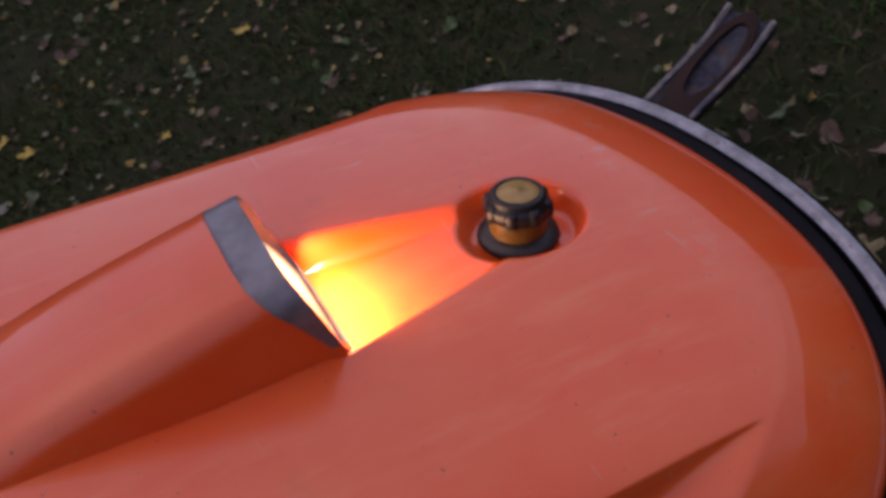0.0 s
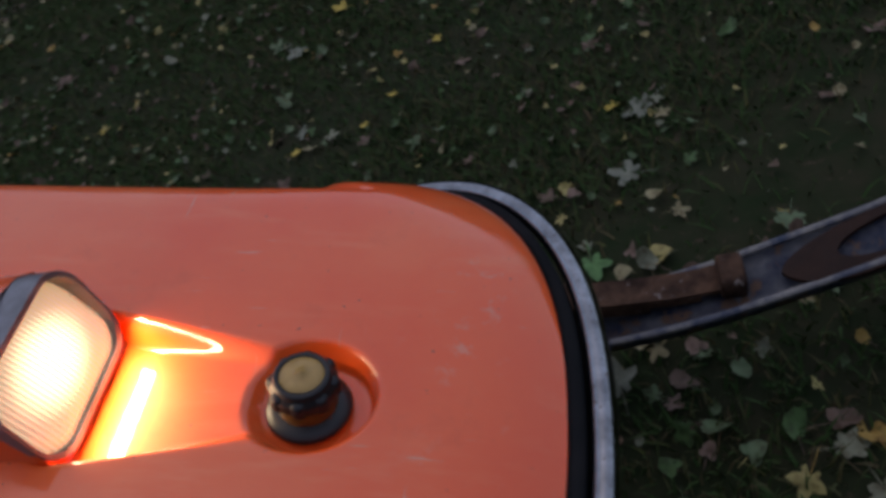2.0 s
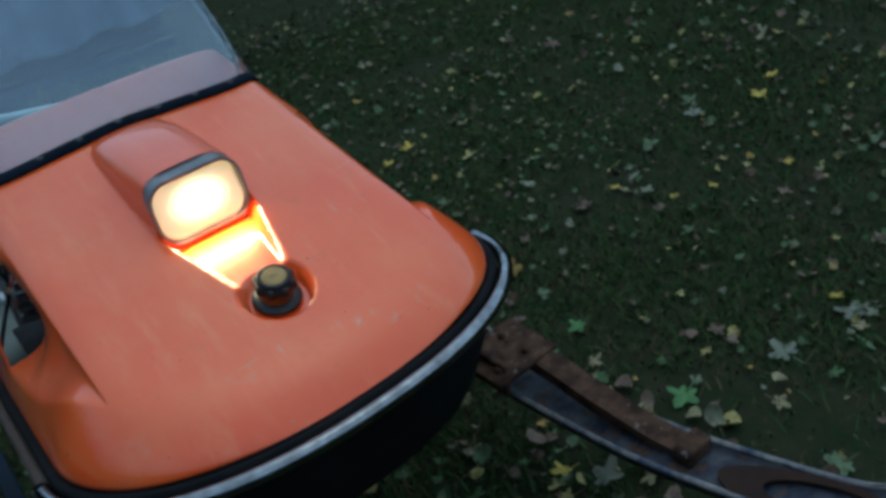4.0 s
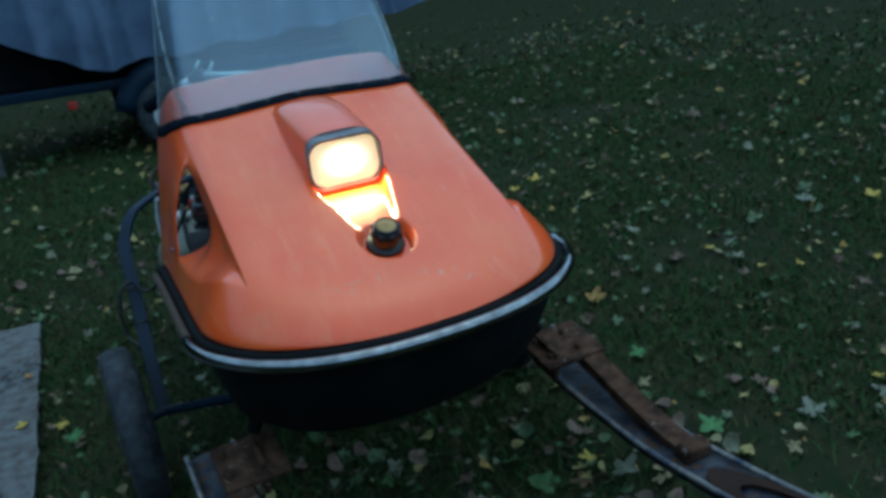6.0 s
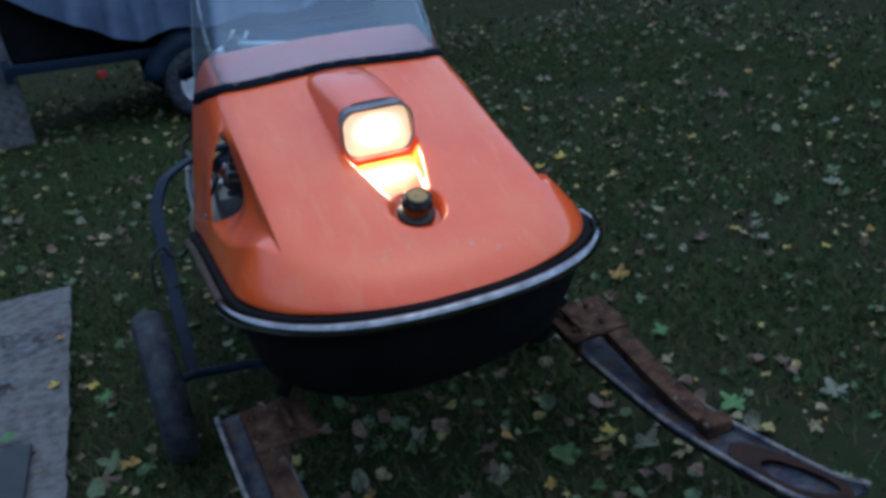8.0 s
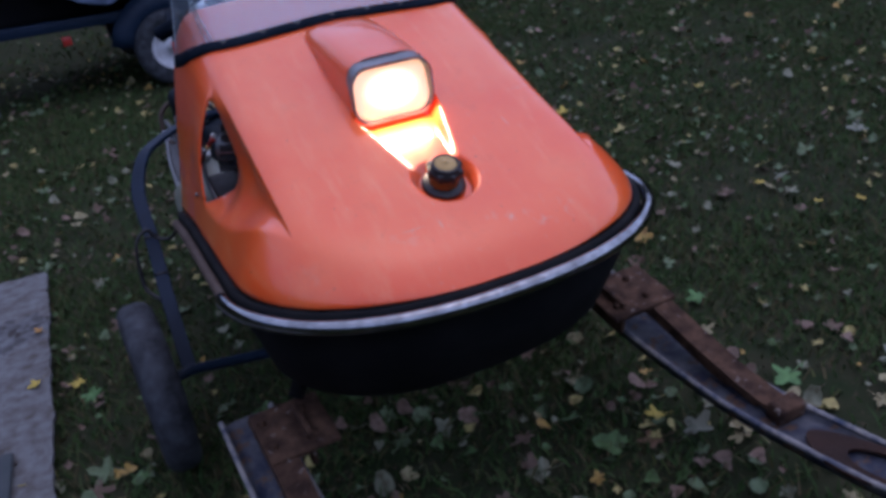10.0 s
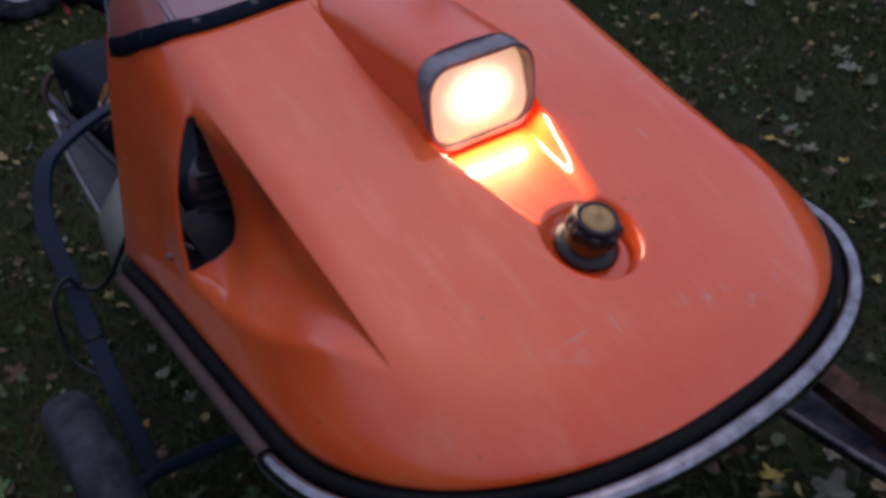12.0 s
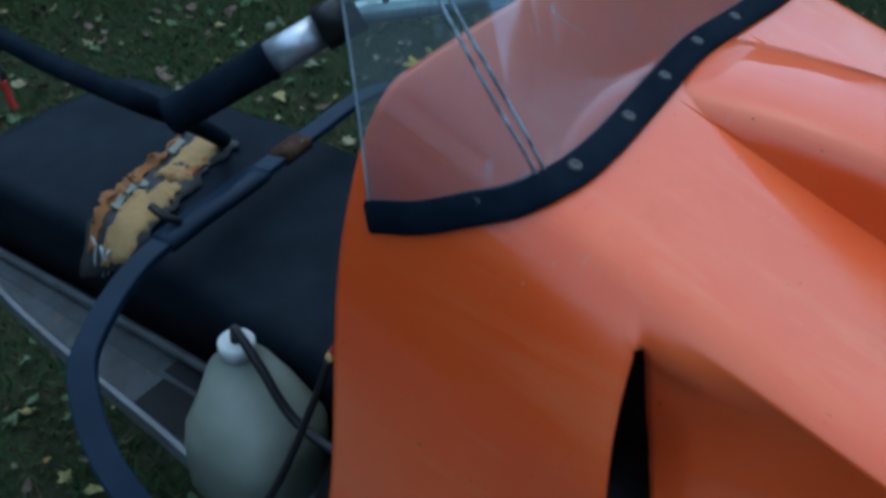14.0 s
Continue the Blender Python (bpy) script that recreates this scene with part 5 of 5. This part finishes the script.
# ---- grass and leaves ----
def build_grass():
    rng = np.random.default_rng(5)
    n = 280000
    x = rng.uniform(-2.0, 4.6, n)
    y = rng.uniform(-1.0, 5.6, n)
    # thinner towards the far lawn on every side
    x = np.concatenate([x, rng.normal(0.5, 3.4, 150000)])
    y = np.concatenate([y, rng.normal(1.0, 3.6, 150000)])
    n = len(x)
    dens = np.array([noise.noise(Vector((a * 1.7, b * 1.7, 0.3))) for a, b in zip(x[::1], y[::1])])
    keep = rng.uniform(-0.70, 0.36, n) < dens
    x, y = x[keep], y[keep]
    n = len(x)
    z = np.array([ground_height(a, b) for a, b in zip(x, y)])
    a = rng.uniform(0, 2 * np.pi, n)
    h = rng.uniform(0.012, 0.034, n)
    w = rng.uniform(0.0016, 0.0036, n)
    far = np.maximum(np.abs(x - 1.3) / 3.3, np.abs(y - 2.3) / 3.3) > 1
    h, w = np.where(far, h * 1.5, h), np.where(far, w * 2.5, w)
    lean = rng.uniform(0.5, 1.8, n) * h
    b = rng.uniform(0, 2 * np.pi, n)
    verts = np.zeros((n, 5, 3))
    dx, dy = np.cos(a) * w, np.sin(a) * w
    lx, ly = np.cos(b) * lean, np.sin(b) * lean
    verts[:, 0] = np.stack([x - dx, y - dy, z - 0.004], 1)
    verts[:, 1] = np.stack([x + dx, y + dy, z - 0.004], 1)
    verts[:, 2] = np.stack([x + lx * 0.4 + dx * 0.8, y + ly * 0.4 + dy * 0.8, z + h * 0.6], 1)
    verts[:, 3] = np.stack([x + lx * 0.4 - dx * 0.8, y + ly * 0.4 - dy * 0.8, z + h * 0.6], 1)
    verts[:, 4] = np.stack([x + lx, y + ly, z + h], 1)
    me = bpy.data.meshes.new("grass")
    base = np.arange(n)[:, None] * 5
    quads, tris = base + np.array([[0, 1, 2, 3]]), base + np.array([[3, 2, 4]])
    loops = np.concatenate([quads, tris], 1).reshape(-1)
    me.vertices.add(n * 5)
    me.vertices.foreach_set("co", verts.reshape(-1))
    me.loops.add(len(loops))
    me.loops.foreach_set("vertex_index", loops.astype(np.int32))
    me.polygons.add(n * 2)
    me.polygons.foreach_set("loop_start", np.stack([np.arange(n) * 7, np.arange(n) * 7 + 4], 1).reshape(-1).astype(np.int32))
    me.update(calc_edges=True)
    me.validate()
    m = bpy.data.materials.new("grass_blades")
    m.use_nodes = True
    nt = m.node_tree
    bs = nt.nodes["Principled BSDF"]
    geo, ramp = nt.nodes.new("ShaderNodeNewGeometry"), nt.nodes.new("ShaderNodeValToRGB")
    cr = ramp.color_ramp
    cr.elements[0].color, cr.elements[1].color = (0.028, 0.063, 0.018, 1), (0.070, 0.081, 0.025, 1)
    e = cr.elements.new(0.6)
    e.color = (0.038, 0.077, 0.022, 1)
    e = cr.elements.new(0.9)
    e.color = (0.092, 0.064, 0.034, 1)
    nt.links.new(geo.outputs["Random Per Island"], ramp.inputs["Fac"])
    nt.links.new(ramp.outputs["Color"], bs.inputs["Base Color"])
    bs.inputs["Roughness"].default_value = 0.75
    bs.inputs["Specular IOR Level"].default_value = 0.12
    g = part("grass", me, m)
    tagged(g, "short dark green lawn grass", "grass", kind="stuff")


build_grass()


def leaf_mesh(name, lobes, depth, curl, seed, n=44):
    """A lobed leaf about one unit across, curled, with a stalk and a raised midrib."""
    rnd = random.Random(seed)
    verts, faces = [(0, 0, 0)], []
    ph = rnd.random() * 6
    for k in range(n):
        a = 2 * math.pi * k / n
        lob = 0.5 + 0.5 * math.cos(lobes * (a - math.pi / 2))
        back = 0.75 + 0.25 * math.sin(a)
        tooth = 0.05 * math.cos(lobes * 4 * a + ph)
        r = 0.5 * (1 - depth + depth * lob ** 0.8) * back + 0.5 * tooth * lob
        if abs(a - 1.5 * math.pi) < 0.25:
            r *= 0.45
        x, y = r * math.cos(a), r * math.sin(a)
        verts.append((x * 0.5, y * 0.5, curl * 0.25 * math.sin(2 * a + ph) * r + 0.02))
        verts.append((x, y, curl * (r * r * 1.6 * (0.5 + 0.5 * math.sin(a * 2 + ph)) + 0.12 * math.sin(3 * a + ph) * r)))
    for k in range(n):
        a, b = 1 + 2 * k, 1 + 2 * ((k + 1) % n)
        faces += [(0, a, b), (a, a + 1, b + 1, b)]
    s = len(verts)
    verts += [(-0.012, -0.1, 0.01), (0.012, -0.1, 0.01), (0.01, -0.62, 0.06), (-0.01, -0.62, 0.06)]
    faces.append((s, s + 1, s + 2, s + 3))
    return mesh_from(name, verts, faces)


def leaf_material(name, per_island):
    m = bpy.data.materials.new(name)
    m.use_nodes = True
    nt = m.node_tree
    bs = nt.nodes["Principled BSDF"]
    ramp = nt.nodes.new("ShaderNodeValToRGB")
    cr = ramp.color_ramp
    cr.interpolation = "CONSTANT"
    tones = [(0.0, (0.234, 0.206, 0.103)), (0.12, (0.081, 0.129, 0.056)), (0.34, (0.153, 0.163, 0.103)), (0.44, (0.108, 0.065, 0.041)), (0.66, (0.306, 0.258, 0.086)), (0.76, (0.162, 0.103, 0.073)), (0.88, (0.050, 0.112, 0.030)), (0.96, (0.324, 0.198, 0.043))]
    cr.elements[0].color = (*tones[0][1], 1)
    cr.elements[1].position, cr.elements[1].color = tones[-1][0], (*tones[-1][1], 1)
    for p, c in tones[1:-1]:
        e = cr.elements.new(p)
        e.color = (*c, 1)
    co, nz, mix = nt.nodes.new("ShaderNodeTexCoord"), nt.nodes.new("ShaderNodeTexNoise"), nt.nodes.new("ShaderNodeMixRGB")
    nz.inputs["Scale"].default_value = 60 if per_island else 4
    nt.links.new(co.outputs["Object"], nz.inputs["Vector"])
    mix.blend_type = "MULTIPLY"
    mix.inputs["Color2"].default_value = (0.5, 0.42, 0.32, 1)
    mr = nt.nodes.new("ShaderNodeMapRange")
    mr.inputs["From Min"].default_value, mr.inputs["From Max"].default_value = 0.45, 0.7
    nt.links.new(nz.outputs["Fac"], mr.inputs["Value"])
    if per_island:
        geo = nt.nodes.new("ShaderNodeNewGeometry")
        nt.links.new(geo.outputs["Random Per Island"], ramp.inputs["Fac"])
    else:
        inf = nt.nodes.new("ShaderNodeObjectInfo")
        nt.links.new(inf.outputs["Random"], ramp.inputs["Fac"])
    nt.links.new(ramp.outputs["Color"], mix.inputs["Color1"])
    nt.links.new(mr.outputs["Result"], mix.inputs["Fac"])
    nt.links.new(mix.outputs["Color"], bs.inputs["Base Color"])
    bs.inputs["Roughness"].default_value = 0.7
    return m


LEAF, LITTER = leaf_material("fallen_leaf", False), leaf_material("leaf_litter", True)
LEAF_SHAPES = [leaf_mesh("leaf", 5, 0.55, 0.35, 1), leaf_mesh("leaf", 5, 0.45, 0.7, 2), leaf_mesh("leaf", 7, 0.35, 0.3, 3), leaf_mesh("leaf", 3, 0.4, 0.9, 4), leaf_mesh("leaf", 5, 0.6, 0.15, 5)]
for me in LEAF_SHAPES:
    me.materials.append(LEAF)


def lie(rng, x, y, s, tilt=0.4, lift=0.010):
    return Matrix.Translation((x, y, ground_height(x, y) + lift + 0.012 * rng.random())) @ Euler((rng.uniform(-tilt, tilt), rng.uniform(-tilt, tilt), rng.uniform(0, 6.28))).to_matrix().to_4x4() @ Matrix.Scale(s, 4)


def scatter_leaves():
    rng = random.Random(11)
    for k in range(270):
        x, y = rng.uniform(-1.2, 2.4), rng.uniform(-0.6, 2.4)
        s = rng.choice((0.03, 0.04, 0.045, 0.05, 0.06, 0.075, 0.09)) * rng.uniform(0.85, 1.2)
        ob = new("fallen_leaf", LEAF_SHAPES[rng.randrange(5)])
        ob.matrix_basis = lie(rng, x, y, s)
        tagged(ob, "fallen dry maple leaf lying on the grass", "leaf", "leaves on the lawn")
    # single leaves that stand out, each in its own tone
    tones = {"yellow": (0.48, 0.35, 0.05), "green": (0.07, 0.19, 0.05), "pale": (0.17, 0.185, 0.13), "brown": (0.20, 0.11, 0.06), "orange": (0.42, 0.20, 0.03)}
    shape = {}
    for k, (tone, c) in enumerate(tones.items()):
        me = leaf_mesh("leaf", 5, 0.5, 0.45, 31 + k)
        me.materials.append(material(tone + "_leaf", c, 0.7, second=tuple(v * 0.6 for v in c), scale=4, bump=0.3, bump_scale=12))
        shape[tone] = me
    for x, y, s, tone, z in ((2.2, 0.21, 0.096, "yellow", 0), (2.48, 1.05, 0.096, "yellow", 0), (0.785, 0.19, 0.1, "green", 0), (2.28, 1.22, 0.11, "pale", 0), (1.68, 2.41, 0.105, "yellow", 0), (1.49, 2.33, 0.085, "yellow", 0),
                             (1.73, 0.755, 0.05, "yellow", 0), (1.625, 0.84, 0.046, "yellow", 0), (1.61, 1.084, 0.06, "yellow", 0), (1.715, 1.083, 0.075, "pale", 0), (0.441, 0.252, 0.063, "yellow", 0), (0.47, 0.16, 0.1, "pale", 0),
                             (0.38, 0.19, 0.075, "brown", 0), (0.89, 0.613, 0.072, "green", 0), (0.75, 0.584, 0.055, "green", 0), (1.263, 0.035, 0.11, "pale", 0), (1.3, 0.113, 0.055, "yellow", 0), (2.69, 1.13, 0.086, "yellow", 0),
                             (-0.73, 1.385, 0.065, "yellow", 0), (-0.705, 1.29, 0.085, "green", 0), (3.13, 2.63, 0.136, "green", 0), (2.89, 2.25, 0.095, "green", 0), (1.035, 0.088, 0.1, "pale", 0), (1.955, 0.621, 0.05, "yellow", 0),
                             (2.32, 2.17, 0.07, "yellow", 0), (-0.831, 1.404, 0.055, "yellow", 0.032), (-0.8, 1.75, 0.042, "orange", 0.032), (-0.97, 1.12, 0.07, "green", 0.045)):
        ob = new("fallen_leaf", shape[tone])
        ob.matrix_basis = Matrix.Translation((0, 0, z)) @ lie(rng, x, y, s, 0.25)
        tagged(ob, tone + " maple leaf lying on the " + ("weathered board" if z else "lawn"), "leaf", "leaves on the lawn")
    # the small and far litter
    verts, faces = [], []
    shapes = [leaf_mesh("litter", 5, 0.5, 0.5, 21, 18), leaf_mesh("litter", 3, 0.4, 0.9, 22, 14), leaf_mesh("litter", 2, 0.3, 0.8, 23, 12)]
    data = [([v.co.copy() for v in me.vertices], [tuple(p.vertices) for p in me.polygons]) for me in shapes]
    for k in range(6700):
        if k >= 5150:
            x, y, s = rng.uniform(-8, 9), rng.uniform(-7, 9), rng.uniform(0.04, 0.085)
            if -0.9 < y < 7 and -2.6 < x < 5.6:
                continue
        elif k >= 4900:
            x, y, s = rng.uniform(-0.95, 0.75), rng.uniform(-0.45, 1.0), rng.uniform(0.035, 0.08)
        elif k < 1500:
            x, y, s = rng.uniform(-1.6, 3.2), rng.uniform(-0.9, 3.2), rng.uniform(0.018, 0.046)
        else:
            x, y, s = rng.uniform(-2.6, 5.6), rng.uniform(-0.9, 7.0), rng.uniform(0.03, 0.085)
            if x < 2.4 and y < 2.4:
                s *= 0.65
        # barer ground beside the sled
        if k < 4900 and x < 1.7 and y < 1.3 and rng.random() < 0.4:
            continue
        m = lie(rng, x, y, s, 0.7, 0.012)
        vs, fs = data[rng.randrange(3)]
        o = len(verts)
        verts += [m @ v for v in vs]
        faces += [tuple(o + i for i in f) for f in fs]
    litter = part("leaf_litter", mesh_from("leaf_litter", verts, faces), LITTER)
    tagged(litter, "scattered small dry leaves and leaf scraps", "leaves", kind="stuff")


scatter_leaves()
